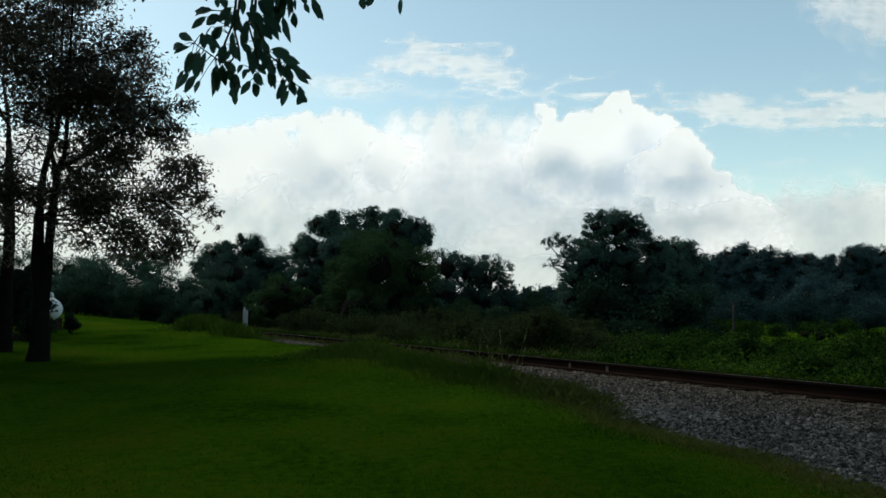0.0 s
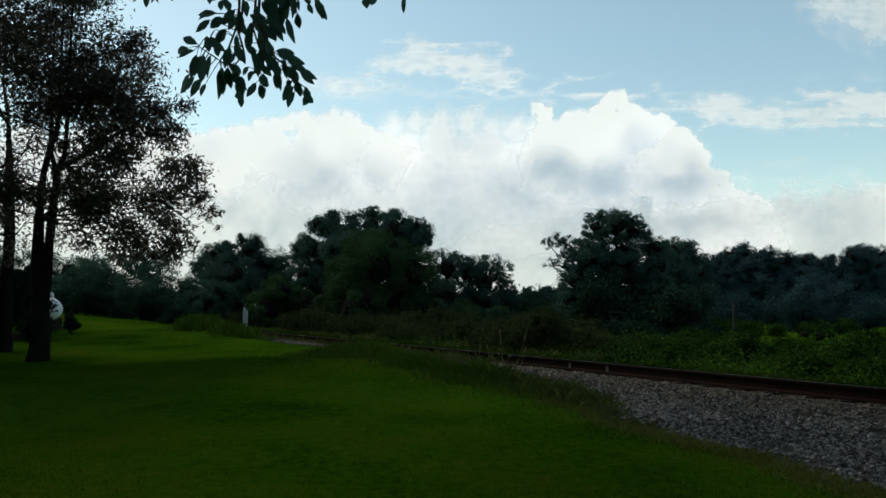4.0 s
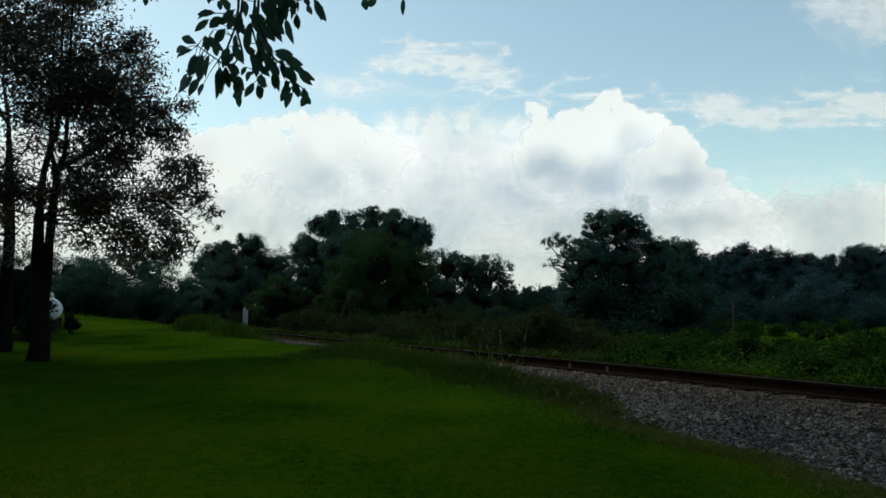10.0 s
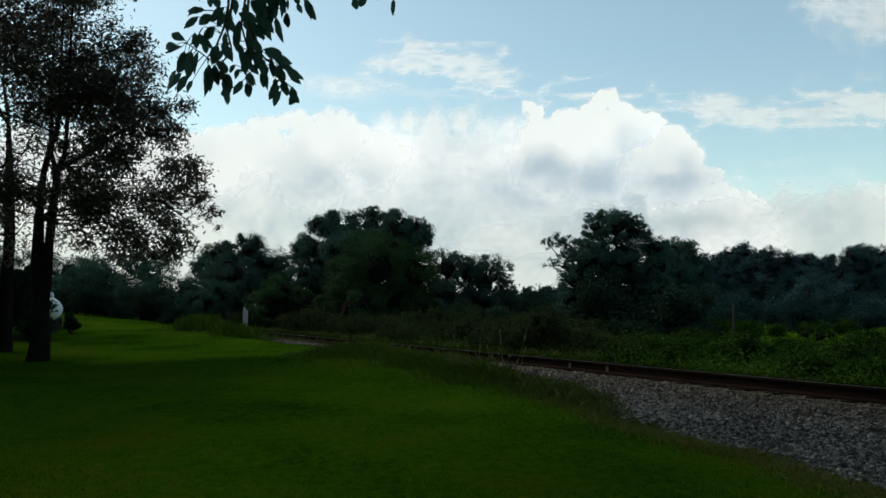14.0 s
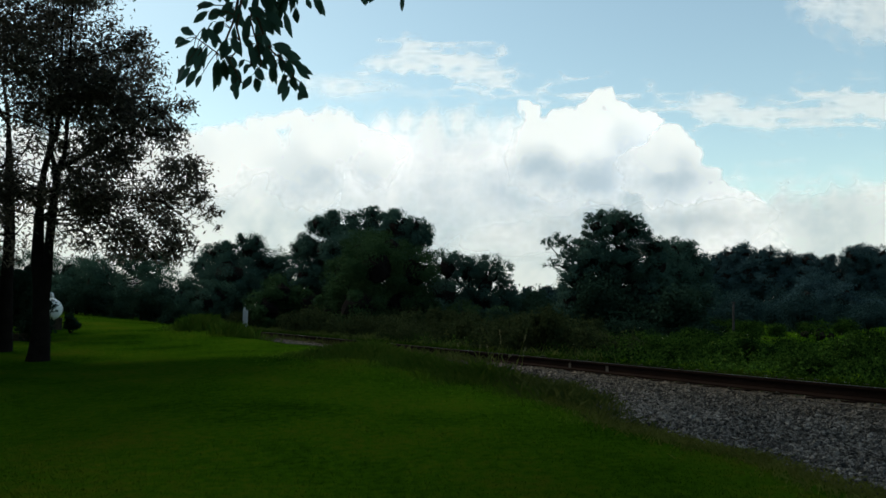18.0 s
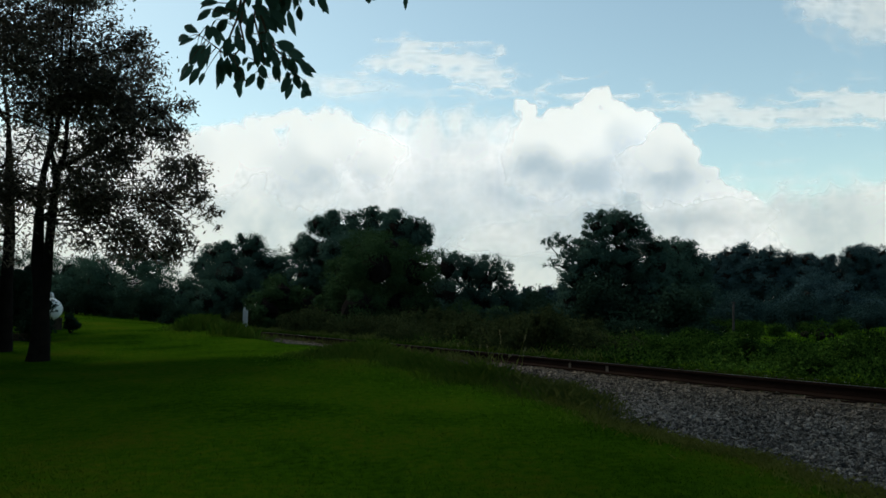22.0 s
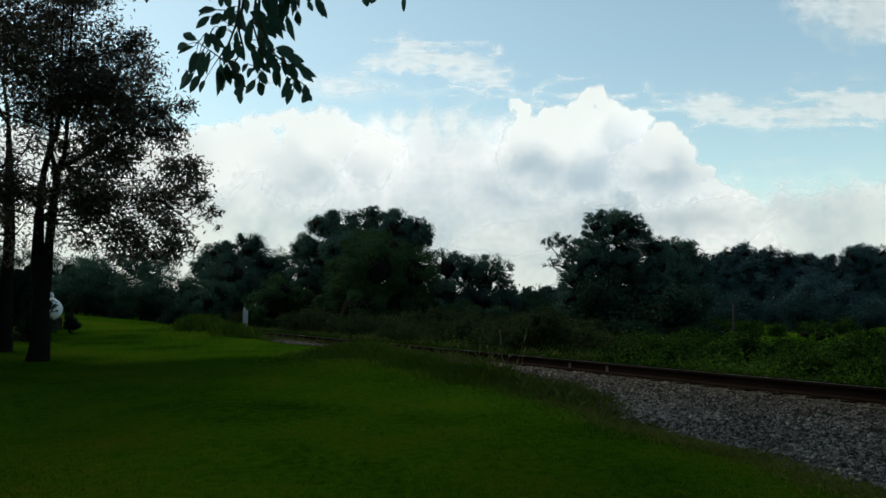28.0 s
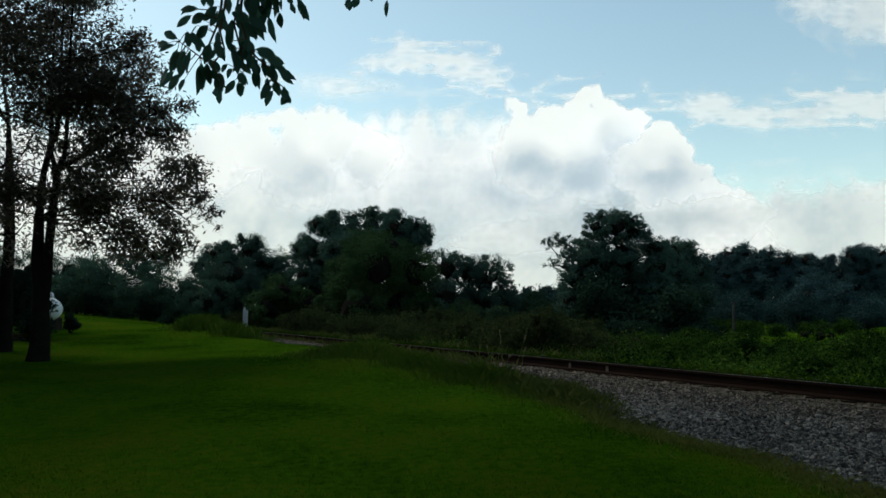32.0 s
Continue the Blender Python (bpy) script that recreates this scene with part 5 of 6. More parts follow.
for i, (x, y, h, lean, turn) in enumerate(((0.93, 13.00, 0.75, 0.12, 0.3), (1.06, 12.77, 0.90, 0.10, 2.6), (1.16, 12.60, 0.85, 0.30, 0.2), (0.84, 13.15, 0.60, 0.10, 3.0), (1.26, 12.42, 0.70, 0.20, 0.5), (0.63, 13.52, 0.55, 0.15, 1.0), (0.30, 14.08, 0.50, 0.10, 2.0), (1.01, 12.85, 0.50, 0.30, 0.0))):
    stalk(x, y, h, lean, turn, 300 + i)


# ---- gas tank, posts, border ----
def gas_tank(x, y, turn):
    z = float(lie(x, y))
    root = base("propane_tank", x, y, z, "weathered white propane tank with a domed end, on darkened support blocks", "gas tank")
    root.matrix_basis = pose(x, y, z, 0, 0, turn)
    R, L, cz = 0.415, 2.2, 0.735
    prof = [(-L / 2 - 0.30, 0.0)] + [(-L / 2 - 0.30 * math.cos(a), R * math.sin(a)) for a in (0.25, 0.5, 0.8, 1.1, 1.35, 1.57)]
    prof += [(-q, r) for q, r in reversed(prof)]
    verts, faces, n = [], [], 32
    for q, r in prof:
        verts += [(math.cos(2 * math.pi * j / n) * max(r, 0.001), q, cz + math.sin(2 * math.pi * j / n) * max(r, 0.001)) for j in range(n)]
    for i in range(len(prof) - 1):
        faces += [(i * n + j, i * n + (j + 1) % n, (i + 1) * n + (j + 1) % n, (i + 1) * n + j) for j in range(n)]
    shell = part_mesh("shell", mesh_of("shell", verts, faces, M_WHITE, True), root)
    bm = bmesh.new()
    bmesh.ops.create_cone(bm, cap_ends=True, segments=20, radius1=0.12, radius2=0.10, depth=0.2, matrix=pose(0, -0.85, cz + R + 0.10))
    bmesh.ops.bevel(bm, geom=[e for e in bm.edges if min(v.co.z for v in e.verts) > cz + R + 0.1], offset=0.03, segments=3, affect="EDGES")
    part("valve_hood", bm, M_WHITE, root, "white domed valve cover")
    for q in (-0.75, 0.75):
        bm = bmesh.new()
        box_bm(bm, -0.42, q - 0.1, -0.06, 0.42, q + 0.1, cz - R + 0.10, 0.012)
        # timber colour used only to darken the blocks under the tank
        part("support_block", bm, M_TIE, root, "support block, darkened to match the dark space under the tank", smooth=False)
    for u, w, dz in ((-0.19, 0.14, 0.14), (-0.02, 0.10, 0.11), (0.16, 0.19, 0.14), (0.02, 0.07, 0.02)):
        bm = bmesh.new()
        rr = math.hypot(u, dz)
        q = -L / 2 - 0.30 * math.sqrt(max(0.0, 1 - (rr / R) ** 2)) - 0.004
        box_bm(bm, u - w / 2, q - 0.003, cz + dz - 0.03, u + w / 2, q + 0.03, cz + dz + 0.03, 0.002)
        part("lettering_bar", bm, M_MARK, shell, "worn dark lettering", smooth=False)
    return root


gas_tank(-14.91, 28.10, 27)

z = float(lie(-8.0, 30.00))
post = base("marker_post", -8.0, 30.00, z, "slim white trackside marker post with a pointed top", "post")
bm = bmesh.new()
box_bm(bm, -0.10, -0.05, -0.1, 0.08, 0.05, 1.46 - z, 0.008)
part("shaft", bm, M_POST, post, smooth=False)
bm = bmesh.new()
bmesh.ops.create_cone(bm, cap_ends=True, segments=4, radius1=0.07, radius2=0.012, depth=0.16, matrix=pose(-0.05, 0, 1.53 - z, 0, 0, 45))
part("point", bm, M_POST, post, "pointed white top", smooth=False)

z = float(lie(12.92, 33.00))
pole = base("utility_post", 12.92, 33.00, z, "thin weathered grey wooden post in the vines", "post")
v, f = tube([(0, 0, -0.2), (0.02, 0, 0.8), (0.04, 0, 1.4), (0.06, 0, 1.8)], [0.06, 0.055, 0.05, 0.045], 8, 0.05, np.random.default_rng(3))
part_mesh("shaft", mesh_of("shaft", v, f, M_POLE, True), pole)
bm = bmesh.new()
box_bm(bm, 0.0, -0.06, 1.78, 0.13, 0.06, 1.84, 0.012)
part("cap", bm, M_POLE, pole, smooth=False)

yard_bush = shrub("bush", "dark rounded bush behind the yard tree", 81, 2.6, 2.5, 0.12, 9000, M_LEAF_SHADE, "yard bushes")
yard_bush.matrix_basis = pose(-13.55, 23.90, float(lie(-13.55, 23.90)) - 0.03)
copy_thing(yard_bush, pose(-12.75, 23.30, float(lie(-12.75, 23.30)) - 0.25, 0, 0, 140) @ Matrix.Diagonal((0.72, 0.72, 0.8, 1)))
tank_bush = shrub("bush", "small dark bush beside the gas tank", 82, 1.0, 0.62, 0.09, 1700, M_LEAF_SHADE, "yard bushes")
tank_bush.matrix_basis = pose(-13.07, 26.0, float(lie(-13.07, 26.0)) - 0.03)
edging = base("timber_border", -13.36, 22.98, float(lie(-13.36, 22.98)), "dark weathered timber border of a planting bed", "border")
for k in range(2):
    bm = bmesh.new()
    box_bm(bm, -1.4, -0.09, 0.14 * k - 0.05, 0.62 - 0.05 * k, 0.09, 0.14 * k + 0.08, 0.015)
    part("timber", bm, M_TIE, edging, smooth=False)


bm = bmesh.new()
bmesh.ops.create_icosphere(bm, subdivisions=2, radius=1.0)
rng = random.Random(31)
for v in bm.verts:
    v.co = Vector((v.co.x * 0.085, v.co.y * 0.07, v.co.z * 0.075)) * rng.uniform(0.88, 1.08)
garden_stone = part("garden_stone", bm, M_WHITE, m=pose(-13.48, 24.18, float(lie(-13.48, 24.18)) + 0.04))
tagged(garden_stone, "small pale rounded stone at the end of the timber border", "stone")


# ---- the shade tree overhead, and its hanging branch ----
LEAF_SHAPE = ((0.0, 0.0), (0.08, 0.08), (0.20, 0.18), (0.36, 0.25), (0.54, 0.275), (0.70, 0.25), (0.83, 0.17), (0.93, 0.07), (1.0, 0.0))


def leaf_mesh(seed):
    """One pointed leaf, 1 m long along +x: folded on its midrib, arched, with an uneven rim."""
    rng = np.random.default_rng(seed)
    arch, fold, twist = rng.uniform(0.05, 0.55), rng.uniform(0.05, 0.40), rng.uniform(-0.8, 0.8)
    verts, faces = [], []
    for t, w in LEAF_SHAPE:
        z = -arch * t * t
        a, b = w * (1 + rng.uniform(-0.14, 0.14)), w * (1 + rng.uniform(-0.14, 0.14))
        tw = twist * t
        verts += [(t, a * math.cos(tw), z + a * fold + a * math.sin(tw)), (t, 0, z), (t, -b * math.cos(tw), z + b * fold - b * math.sin(tw))]
    for i in range(len(LEAF_SHAPE) - 1):
        k = i * 3
        faces += [(k, k + 1, k + 4, k + 3), (k + 1, k + 2, k + 5, k + 4)]
    return mesh_of("leaf", verts, faces, M_LEAF_NEAR, True)


LEAVES = [leaf_mesh(500 + i) for i in range(7)]


def sprig(parent, way, leaves, seed, thick_end=0.006):
    """A twig along way with its leaves, all in the branch's own space in millimetres: leaves (x, z, tip x, tip z)."""
    rng = random.Random(seed)
    pts = [Vector((a / 1000, rng.uniform(-0.015, 0.015), b / 1000)) for a, b in way]
    n = len(pts)
    smooth_pts, radii = [], []
    for i in range((n - 1) * 3 + 1):
        k, t = min(i // 3, n - 2), i / 3 - min(i // 3, n - 2)
        smooth_pts.append(pts[k].lerp(pts[k + 1], t))
        radii.append(thick_end * (1 - 0.7 * i / ((n - 1) * 3)))
    v, f = tube(smooth_pts, radii, 7)
    twig = part_mesh("twig", mesh_of("twig", v, f, M_TWIG, True), parent, "thin brown twig with hanging leaves")
    full = list(leaves)
    for a, b, c, d in leaves:
        if rng.random() < 0.75 and len(leaves) > 6:
            full.append((a + rng.uniform(-14, 14), b + rng.uniform(-10, 14), c + rng.uniform(-22, 22), d + rng.uniform(-6, 18)))
    for a, b, c, d in full:
        foot, tip = Vector((a / 1000, rng.uniform(-0.05, 0.05), b / 1000)), Vector((c / 1000, 0, d / 1000))
        tip.y = foot.y + rng.uniform(-0.03, 0.03)
        way_x = (tip - foot)
        size = way_x.length
        way_x.normalize()
        face = Vector((rng.uniform(-0.6, 0.6), -1, rng.uniform(-0.4, 0.6)))
        way_y = face.cross(way_x).normalized()
        way_z = way_x.cross(way_y)
        m = Matrix((way_x, way_y, way_z)).transposed().to_4x4()
        m.translation = foot
        wide = min(1.15, max(0.64, 0.057 / size)) * rng.uniform(0.85, 1.15)
        part_mesh("leaf", rng.choice(LEAVES), twig, m=m @ Matrix.Diagonal((size, size * wide, size, 1)))
        near = min(smooth_pts, key=lambda q: (q - foot).length)
        if (near - foot).length > 0.006:
            v, f = tube([near, near.lerp(foot, 0.5) + Vector((0, 0, 0.004)), foot], [0.0022, 0.0016, 0.0013], 5)
            part_mesh("leaf_stalk", mesh_of("leaf_stalk", v, f, M_TWIG, True), twig)
    return twig


BRANCH_AT = (-0.838, 2.900, 3.549)
branch = base("hanging_branch", *BRANCH_AT, "drooping leafy branch tip of the shade tree, dark against the sky", "branch")
sprig(branch, [(25, -729), (27, -832), (9, -918), (-19, -994), (-50, -1045), (-92, -1018), (-130, -993)],
      [(-126, -994, -210, -950), (-152, -1005, -229, -1024), (-160, -1108, -208, -1176), (-142, -1011, -168, -1108), (-117, -1018, -127, -1131), (-84, -1024, -112, -1114), (-114, -1131, -144, -1193), (-58, -1075, -51, -1182), (-25, -1079, -15, -1148), (-67, -860, -156, -848), (-40, -794, -76, -829), (-36, -794, -9, -838), (-28, -877, -99, -908), (-85, -899, -124, -966), (-35, -916, -83, -969), (-76, -959, -53, -1013), (-94, -956, -80, -1017)], 700)
sprig(branch, [(42, -729), (36, -850), (30, -943), (48, -1011), (8, -1079), (42, -1138), (68, -1176)],
      [(15, -843, -39, -905), (36, -854, 30, -939), (-10, -1003, -46, -1064), (23, -993, 53, -1066), (-2, -999, -25, -1058), (-8, -1083, 14, -1138), (21, -1100, 44, -1142), (25, -1108, 17, -1173), (39, -1172, 22, -1229), (-17, -1054, 17, -1092), (9, -926, 2, -990)], 701)
sprig(branch, [(92, -729), (86, -832), (83, -909), (110, -1003), (132, -1079), (124, -1114)],
      [(71, -914, 54, -999), (95, -909, 130, -1011), (118, -982, 95, -1083), (130, -1003, 167, -1083), (85, -1018, 126, -1106), (92, -1128, 67, -1190), (113, -1146, 120, -1197), (124, -1114, 144, -1156), (89, -1089, 57, -1117), (146, -969, 164, -1028), (94, -832, 124, -896), (78, -871, 116, -914), (43, -790, 54, -843), (107, -1054, 149, -1096), (72, -994, 98, -1045), (130, -960, 98, -1020)], 702)
sprig(branch, [(109, -747), (107, -892), (147, -994), (181, -1041), (231, -1079), (269, -1138), (313, -1172)],
      [(173, -1011, 270, -1035), (205, -1045, 228, -1117), (230, -1049, 290, -1072), (270, -1077, 322, -1141), (247, -1075, 258, -1140), (227, -1117, 226, -1182), (246, -1162, 210, -1214), (265, -1136, 275, -1190), (298, -1180, 322, -1214), (311, -1172, 284, -1219), (186, -1092, 186, -1162), (173, -1075, 200, -1123), (145, -884, 206, -954), (129, -918, 181, -962), (164, -1028, 140, -1087), (181, -1045, 165, -1096)], 703)
sprig(branch, [(125, -721), (160, -815), (202, -841), (251, -798), (326, -781)],
      [(210, -854, 237, -959), (202, -854, 172, -919), (248, -837, 263, -894), (144, -845, 153, -904), (118, -807, 174, -879), (184, -790, 159, -871), (226, -790, 211, -879), (326, -790, 372, -861), (297, -790, 306, -830), (263, -790, 258, -831), (159, -781, 127, -850), (201, -772, 194, -850), (168, -815, 211, -867), (234, -781, 260, -850)], 704)
sprig(branch, [(374, -678), (525, -755), (691, -764)],
      [(533, -764, 534, -810), (571, -759, 557, -810), (690, -759, 685, -824), (625, -747, 637, -794)], 705)
sprig(branch, [(-1, -669), (-208, -738), (-340, -772)],
      [(-207, -747, -248, -800), (-274, -755, -322, -808), (-340, -772, -376, -808), (-307, -772, -314, -810), (-100, -721, -102, -805)], 706)


# ---- clouds ----
def lattice(x, y, cell, seed):
    """Smooth value noise on a plane, 0 to 1."""
    rng = np.random.default_rng(seed)
    g = rng.uniform(0, 1, (256, 256))
    u, v = x / cell, y / cell
    i, j = np.floor(u).astype(int), np.floor(v).astype(int)
    a, b = u - i, v - j
    a, b = a * a * (3 - 2 * a), b * b * (3 - 2 * b)
    i, j = i % 256, j % 256
    k, l = (i + 1) % 256, (j + 1) % 256
    return (g[i, j] * (1 - a) + g[k, j] * a) * (1 - b) + (g[i, l] * (1 - a) + g[k, l] * a) * b


def billow(x, y, cell, seed, octaves=5):
    out, size = 0, 1.0
    for o in range(octaves):
        out = out + size * (lattice(x, y, cell / 2 ** o, seed + o) - 0.5)
        size *= 0.55
    return out


def cloud(label, far, puffs, shade_spots, seed, material, soft=30.0, warp=20.0, lumpy=15.0, fade=None, loosen=5.0, left=None, swell=0.45, stretch=1.0, step=7.0):
    """A cloud at distance far: puffs (x, z, r) run together into one nearly flat sheet facing the camera, soft metres
    deep at its rim, that melts away below between the heights fade and to its left between the distances left; the
    spots (x, z, width, height, amount) paint grey shade or bright parts into it."""
    x0, x1 = min(p[0] - (p[2] + soft + 60) * stretch for p in puffs), max(p[0] + (p[2] + soft + 60) * stretch for p in puffs)
    z0, z1 = min(p[1] - p[2] - soft - 60 for p in puffs), max(p[1] + p[2] + soft + 60 for p in puffs)
    X, Z = np.meshgrid(np.arange(x0, x1, step), np.arange(z0, z1, step))
    wx, wz = X + warp * billow(X, Z, 120, seed + 50, 4), Z + warp * billow(X, Z, 120, seed + 60, 4)
    body = np.zeros(X.shape)
    for x, z, r in puffs:
        body += np.exp(np.clip((r - np.hypot((wx - x) / stretch, wz - z)) / 9.0, -60, 60))
    body = 9.0 * np.log(body + 1e-20)
    knobs = sum(k * (0.5 - np.abs(2 * lattice(X / stretch, Z, c, seed + 70 + c) - 1)) for c, k in ((83, 1.0), (41, 0.6), (23, 0.35)))
    top = max(p[1] + p[2] for p in puffs)
    loose = 1 + loosen * ease(0.15, 0.8, (top - Z) / (top - fade[0])) if fade else 1.0
    rim = (body + lumpy * knobs) / (soft * loose) + swell
    if fade:
        rim = np.minimum(rim, 1.6 * (Z + 40 * billow(X, Z, 200, seed + 80, 3) - fade[0]) / (fade[1] - fade[0]))
    if left:
        rim = np.minimum(rim, 1.6 * (X + 50 * billow(X, Z, 200, seed + 85, 3) - left[0]) / (left[1] - left[0]))
    # shade and bright tops of the cloud painted as a tone per point
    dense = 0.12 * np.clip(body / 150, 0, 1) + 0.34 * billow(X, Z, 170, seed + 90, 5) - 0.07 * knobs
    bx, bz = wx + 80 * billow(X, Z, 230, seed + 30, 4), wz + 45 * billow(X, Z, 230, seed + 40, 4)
    for x, z, w, h, much in shade_spots:
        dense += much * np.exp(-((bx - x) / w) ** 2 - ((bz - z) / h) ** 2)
    deep = -7 * billow(X, Z, 420, seed + 90, 2)
    cx, cz = (x0 + x1) / 2, (z0 + z1) / 2
    idx = np.arange(X.size).reshape(X.shape)
    quads = np.stack([idx[:-1, :-1], idx[:-1, 1:], idx[1:, 1:], idx[1:, :-1]], -1).reshape(-1, 4)
    keep = rim.ravel()[quads].max(axis=1) > -0.5
    me = mesh_of("cloud", np.stack([X - cx, deep, Z - cz], -1), quads[keep], material, True)
    for name, values in (("thickness", np.clip(rim, -1, 2)), ("cloud_shade", np.clip(dense, 0, 1))):
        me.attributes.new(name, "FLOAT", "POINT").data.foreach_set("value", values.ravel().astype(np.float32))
    ob = new("cloud", me)
    ob.matrix_basis = pose(cx, far, cz)
    return tagged(ob, label, "cloud", "clouds in the sky")


CLOUDS = []
CLOUDS.append((cloud("bright towering cumulus cloud head", 3050, [(414, 837, 29), (448, 815, 29), (542, 791, 29), (597, 796, 36), (657, 789, 36), (746, 876, 31), (766, 886, 24), (729, 837, 33), (801, 847, 33), (824, 813, 36), (693, 808, 33), (859, 798, 36), (923, 794, 31), (953, 767, 24), (466, 731, 59), (584, 707, 95), (726, 707, 119), (869, 695, 100), (511, 586, 130), (724, 563, 142), (937, 586, 118), (346, 634, 107)],
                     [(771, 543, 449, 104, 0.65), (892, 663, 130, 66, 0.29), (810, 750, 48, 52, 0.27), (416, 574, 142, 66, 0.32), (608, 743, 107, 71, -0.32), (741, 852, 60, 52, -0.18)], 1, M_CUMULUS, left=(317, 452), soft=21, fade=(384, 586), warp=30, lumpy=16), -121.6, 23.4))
CLOUDS.append((cloud("grey-shaded shoulder of the cumulus cloud", 2900, [(940, 695, 27), (976, 693, 32), (1011, 654, 29), (1039, 612, 27), (915, 626, 68), (993, 569, 68), (1075, 539, 27), (1119, 521, 27), (1154, 483, 27), (1198, 455, 25), (1246, 428, 22), (1290, 403, 22), (1314, 385, 16), (823, 535, 90), (1024, 489, 79), (933, 444, 101), (1135, 433, 56), (1201, 403, 45)],
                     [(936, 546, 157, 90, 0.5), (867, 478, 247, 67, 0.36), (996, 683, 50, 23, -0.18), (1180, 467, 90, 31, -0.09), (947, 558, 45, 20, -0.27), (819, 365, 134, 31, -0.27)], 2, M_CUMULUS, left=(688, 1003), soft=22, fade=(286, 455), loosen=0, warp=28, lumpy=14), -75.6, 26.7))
CLOUDS.append((cloud("low ragged end of the cumulus bank", 2750, [(1246, 361, 17), (1191, 353, 34), (1116, 336, 51), (1031, 319, 68), (903, 304, 81), (754, 293, 85), (585, 289, 89), (415, 276, 72), (246, 263, 42), (182, 276, 21), (309, 246, 51)],
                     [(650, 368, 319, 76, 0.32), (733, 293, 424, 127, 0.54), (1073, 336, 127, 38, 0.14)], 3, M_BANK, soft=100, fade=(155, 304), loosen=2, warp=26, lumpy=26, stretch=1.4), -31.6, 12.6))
CLOUDS.append((cloud("soft white cumulus bank with lumpy top", 3200, [(-472, 843, 32), (-522, 833, 30), (-422, 838, 32), (-597, 827, 32), (-659, 822, 32), (-721, 815, 35), (-796, 812, 37), (-372, 805, 32), (-321, 767, 35), (-259, 736, 35), (-197, 711, 35), (-147, 678, 37), (-882, 767, 55), (-981, 729, 62), (-1080, 711, 62), (-558, 741, 87), (-408, 711, 87), (-756, 703, 112), (-953, 615, 124), (-258, 615, 99), (-556, 590, 149), (-1151, 590, 124), (-1327, 666, 124), (-1575, 640, 149), (-1822, 615, 174), (-2046, 615, 174)],
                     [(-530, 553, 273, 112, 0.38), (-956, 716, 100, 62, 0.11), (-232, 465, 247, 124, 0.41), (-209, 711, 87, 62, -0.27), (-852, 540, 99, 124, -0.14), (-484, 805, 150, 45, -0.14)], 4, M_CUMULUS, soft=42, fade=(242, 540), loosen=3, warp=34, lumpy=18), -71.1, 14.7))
CLOUDS.append((cloud("broad pale middle of the cloud bank", 3350, [(-219, 842, 47), (-115, 850, 52), (16, 856, 57), (133, 864, 57), (251, 840, 47), (342, 834, 52), (420, 816, 57), (-167, 723, 104), (16, 723, 130), (198, 710, 130), (380, 670, 117), (41, 539, 156), (-218, 539, 156), (301, 513, 155), (560, 539, 156)],
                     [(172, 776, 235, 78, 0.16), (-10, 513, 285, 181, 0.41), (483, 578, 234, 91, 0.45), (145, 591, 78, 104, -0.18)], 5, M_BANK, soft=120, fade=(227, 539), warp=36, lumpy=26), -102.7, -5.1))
CLOUDS.append((cloud("broad hazy backing of the cloud bank", 3500, [(-2288, 590, 244), (-1962, 590, 244), (-1637, 590, 257), (-1312, 590, 257), (-987, 590, 244), (-661, 590, 230), (-336, 590, 230), (-11, 590, 217), (314, 590, 217), (640, 590, 217), (937, 563, 203), (1179, 481, 162), (1392, 400, 121), (-2109, 264, 296), (-1705, 264, 296), (-1302, 264, 296), (-898, 264, 296), (-495, 264, 296), (-91, 264, 296), (312, 264, 296), (716, 264, 296), (1119, 264, 215), (1442, 264, 161)],
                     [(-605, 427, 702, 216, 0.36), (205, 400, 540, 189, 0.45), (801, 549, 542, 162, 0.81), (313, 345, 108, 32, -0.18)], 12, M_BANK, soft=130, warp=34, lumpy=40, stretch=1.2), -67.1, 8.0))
CLOUDS.append((cloud("hazy white cloud base above the treetops", 3600, [(1514, 355, 166), (1765, 397, 166), (1987, 411, 167), (2210, 425, 167), (1702, 216, 193), (2035, 244, 194), (2314, 300, 221), (1936, 509, 70), (1288, 244, 166)],
                     [(1818, 355, 887, 249, 0.18)], 6, M_BANK, soft=150, warp=40, lumpy=50, stretch=1.5), -33.1, 8.3))
CLOUDS.append((cloud("thin streak of high white cloud", 3700, [(-649, 1163, 45), (-562, 1151, 51), (-446, 1133, 57), (-345, 1122, 51), (-243, 1116, 37), (-766, 1187, 40)], [], 7, M_VEIL, soft=120, warp=26, lumpy=50, swell=0.1, stretch=3.0), -39.7, 0.0))
CLOUDS.append((cloud("wispy patch of high white cloud", 3700, [(-41, 1324, 40), (76, 1300, 57), (163, 1246, 57), (278, 1187, 40), (-200, 1264, 40), (-70, 1234, 37), (46, 1264, 51), (395, 1205, 31), (278, 1122, 26), (192, 1300, 37)], [], 8, M_VEIL, soft=120, warp=40, lumpy=110, swell=0.1, stretch=2.8), -65.2, 8.5))
CLOUDS.append((cloud("long rippled band of thin cloud", 3780, [(1229, 1079, 38), (1376, 1061, 58), (1524, 1067, 70), (1671, 1037, 72), (1820, 1067, 75), (1966, 1037, 75), (2115, 1061, 75), (2261, 1031, 75), (727, 1116, 32), (816, 1098, 26), (2439, 1055, 81), (1728, 971, 35), (1940, 1110, 38)], [], 9, M_VEIL, soft=140, warp=40, lumpy=130, swell=0.1, stretch=3.0), -63.7, 0.0))
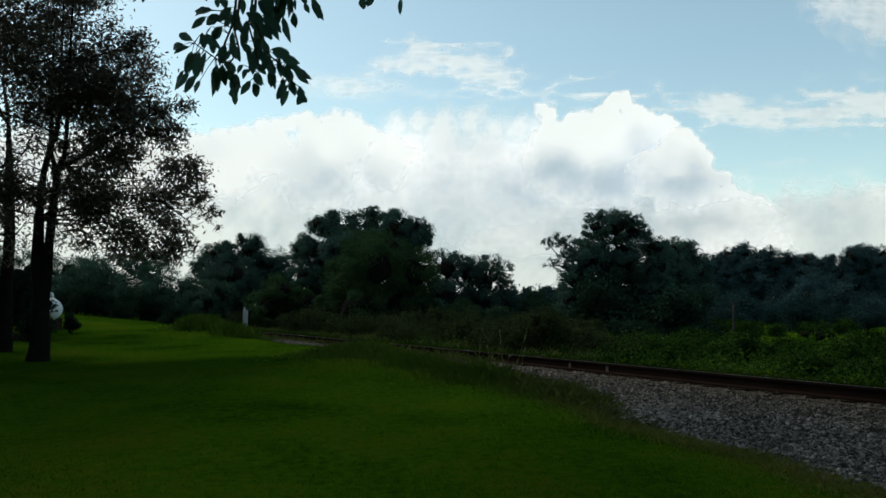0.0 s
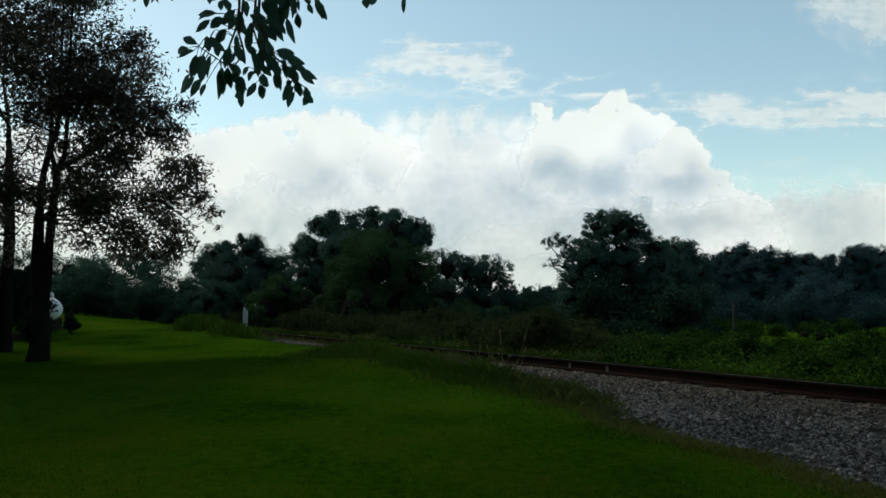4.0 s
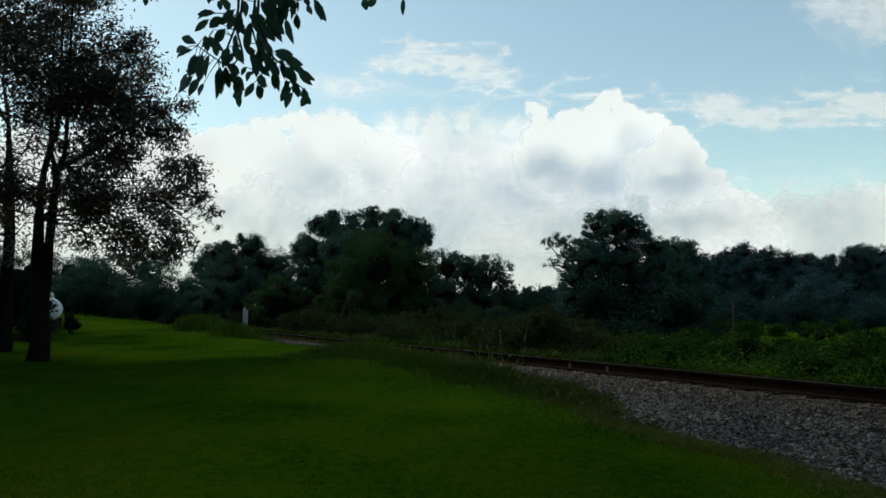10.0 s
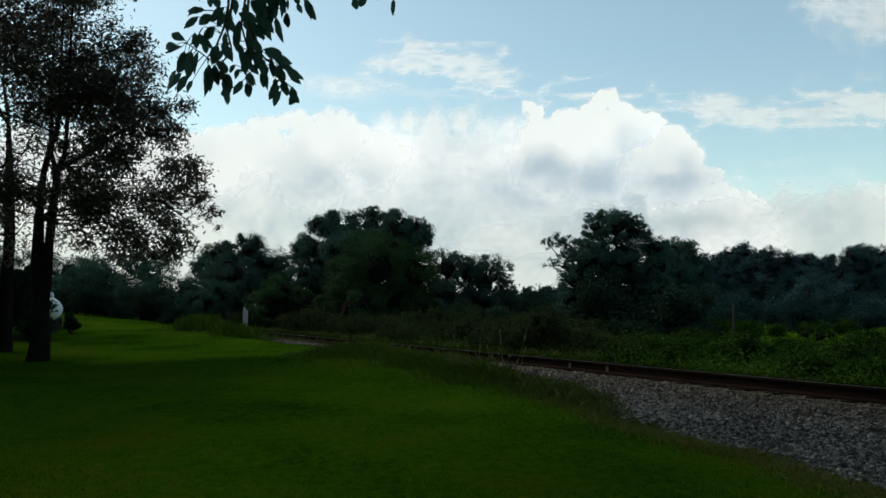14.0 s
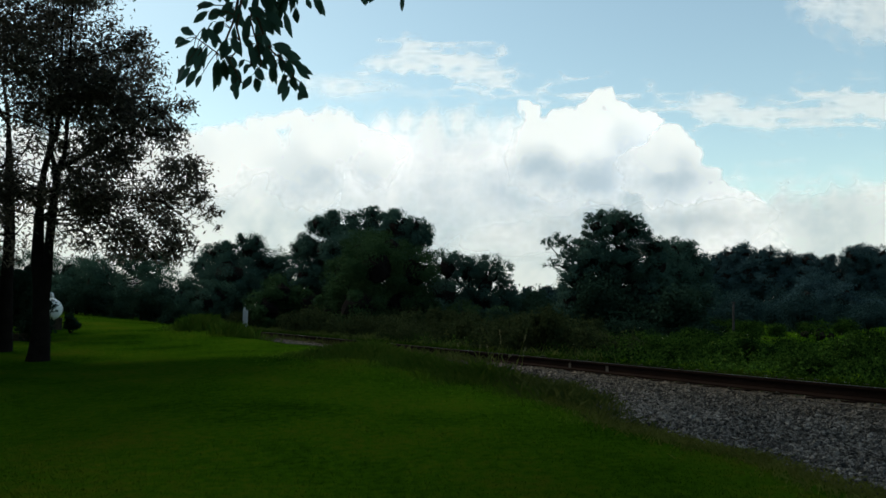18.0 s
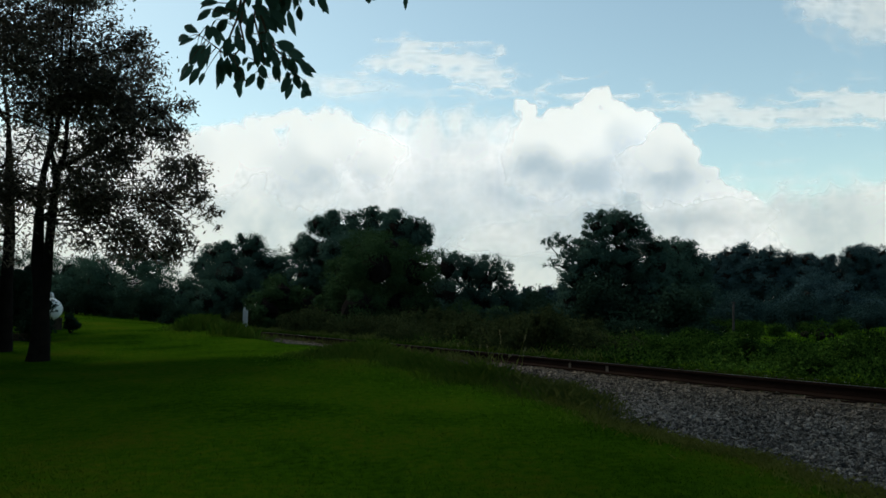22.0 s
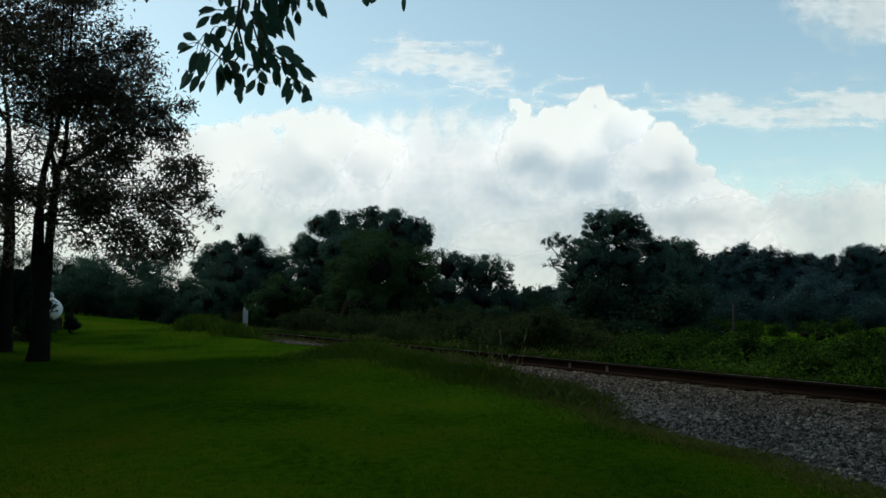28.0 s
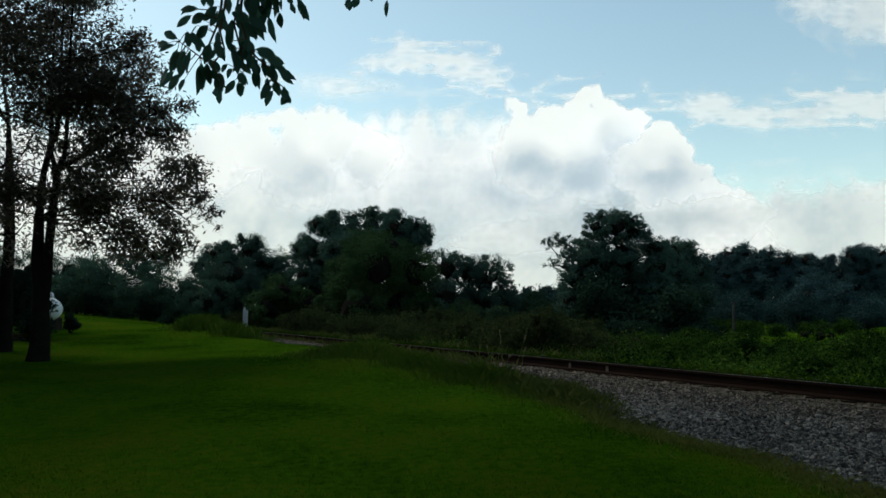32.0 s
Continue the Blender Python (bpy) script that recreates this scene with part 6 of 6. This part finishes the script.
CLOUDS.append((cloud("bright white cloud high above the wood", 3850, [(2267, 1571, 148), (2118, 1640, 133), (2453, 1633, 236), (2355, 1492, 89), (2634, 1602, 266)], [], 10, M_VEIL, soft=220, warp=60, lumpy=70, swell=0.1, stretch=1.4), -112.1, 5.9))
CLOUDS.append((cloud("faint veil of cloud over the wood", 3920, [(2139, 1267, 90), (2240, 784, 105), (1960, 630, 180), (2353, 615, 210), (1422, 923, 72), (2323, 1251, 78), (1721, 753, 150), (1655, 600, 180), (1862, 463, 180), (1566, 661, 120)], [], 11, M_VEIL, soft=330, warp=45, lumpy=110, swell=-0.25, stretch=2.6), -60.1, 3.0))


# ---- what moves ----
def sway(across, up, swing):
    """Pose of the hanging branch: millimetres across and up from its rest, degrees of swing."""
    x, y, z = BRANCH_AT
    return pose(x + across / 1000, y, z + up / 1000, 0, swing, 0)


def motions():
    for ob, dx, dz in CLOUDS:
        x, y, z = ob.location
        walk(ob, [(0.0, pose(x, y, z)), (32.0, pose(x + dx, y, z + dz))])
    walk(branch, [
        (0.0, sway(-4.2, 7.5, 1.57)),
        (0.5, sway(-2.9, 4.1, 2.21)),
        (1.0, sway(-16.8, -2.7, 1.53)),
        (1.5, sway(-0.9, 0.7, 1.61)),
        (2.0, sway(-21.9, -11.0, 0.07)),
        (2.5, sway(-10.8, -3.4, 0.07)),
        (3.0, sway(5.4, 3.4, 0.82)),
        (3.5, sway(-9.7, -1.7, -0.02)),
        (5.5, sway(-14.4, -3.5, 0.86)),
        (6.0, sway(-3.3, -1.0, 1.34)),
        (6.5, sway(-4.1, -3.5, 0.86)),
        (7.0, sway(2.3, -0.1, 0.99)),
        (7.5, sway(-1.3, 1.7, 0.54)),
        (8.0, sway(11.9, 4.2, 1.14)),
        (8.5, sway(15.9, 0.7, 1.22)),
        (9.0, sway(0.0, -0.0, 0.00)),
        (9.5, sway(-6.2, -0.9, 0.22)),
        (10.0, sway(-3.5, -2.6, 0.85)),
        (10.5, sway(0.6, 1.6, 1.27)),
        (11.0, sway(-8.4, 1.6, 1.47)),
        (11.5, sway(-23.1, -3.5, 1.41)),
        (12.0, sway(-0.9, 1.4, 2.51)),
        (12.5, sway(0.4, 4.0, 2.68)),
        (13.0, sway(-28.1, -0.2, 2.22)),
        (13.5, sway(-38.3, 18.3, 4.93)),
        (14.0, sway(-30.8, 7.4, 1.79)),
        (14.5, sway(17.1, 29.4, 4.55)),
        (16.5, sway(-23.5, 13.4, 2.81)),
        (17.0, sway(-6.1, 15.0, 3.21)),
        (17.5, sway(-7.0, 16.8, 2.60)),
        (18.0, sway(11.5, 28.7, 2.11)),
        (18.5, sway(5.7, 24.4, 3.01)),
        (19.0, sway(-15.7, 14.3, 2.16)),
        (19.5, sway(3.0, 18.5, 2.16)),
        (20.0, sway(-5.8, 13.5, 1.62)),
        (20.5, sway(-7.3, 14.3, 1.96)),
        (21.0, sway(5.6, 22.8, 2.39)),
        (21.5, sway(22.4, 28.7, 2.15)),
        (22.0, sway(28.1, 38.1, 2.28)),
        (22.5, sway(32.9, 30.5, 1.78)),
        (23.0, sway(27.2, 21.1, 1.66)),
        (23.5, sway(11.9, 32.2, 1.19)),
        (24.0, sway(20.1, 42.5, 1.17)),
        (24.5, sway(8.5, 22.9, 0.86)),
        (25.0, sway(-7.9, 10.9, 1.64)),
        (25.5, sway(-15.6, 15.2, 1.12)),
        (27.5, sway(2.2, 7.4, 2.44)),
        (28.0, sway(-1.9, 11.0, 0.71)),
        (28.5, sway(-12.7, -2.0, 2.28)),
        (29.0, sway(-8.3, 4.9, 2.05)),
        (29.5, sway(-22.9, -1.0, 1.71)),
        (30.0, sway(-16.2, 8.3, 1.99)),
        (30.5, sway(-29.3, 5.9, 0.79)),
        (31.0, sway(-32.0, 14.3, 1.44)),
        (31.5, sway(-38.1, 14.3, 2.00)),
        (32.0, sway(-47.2, 10.8, 2.58)),
    ])


motions()
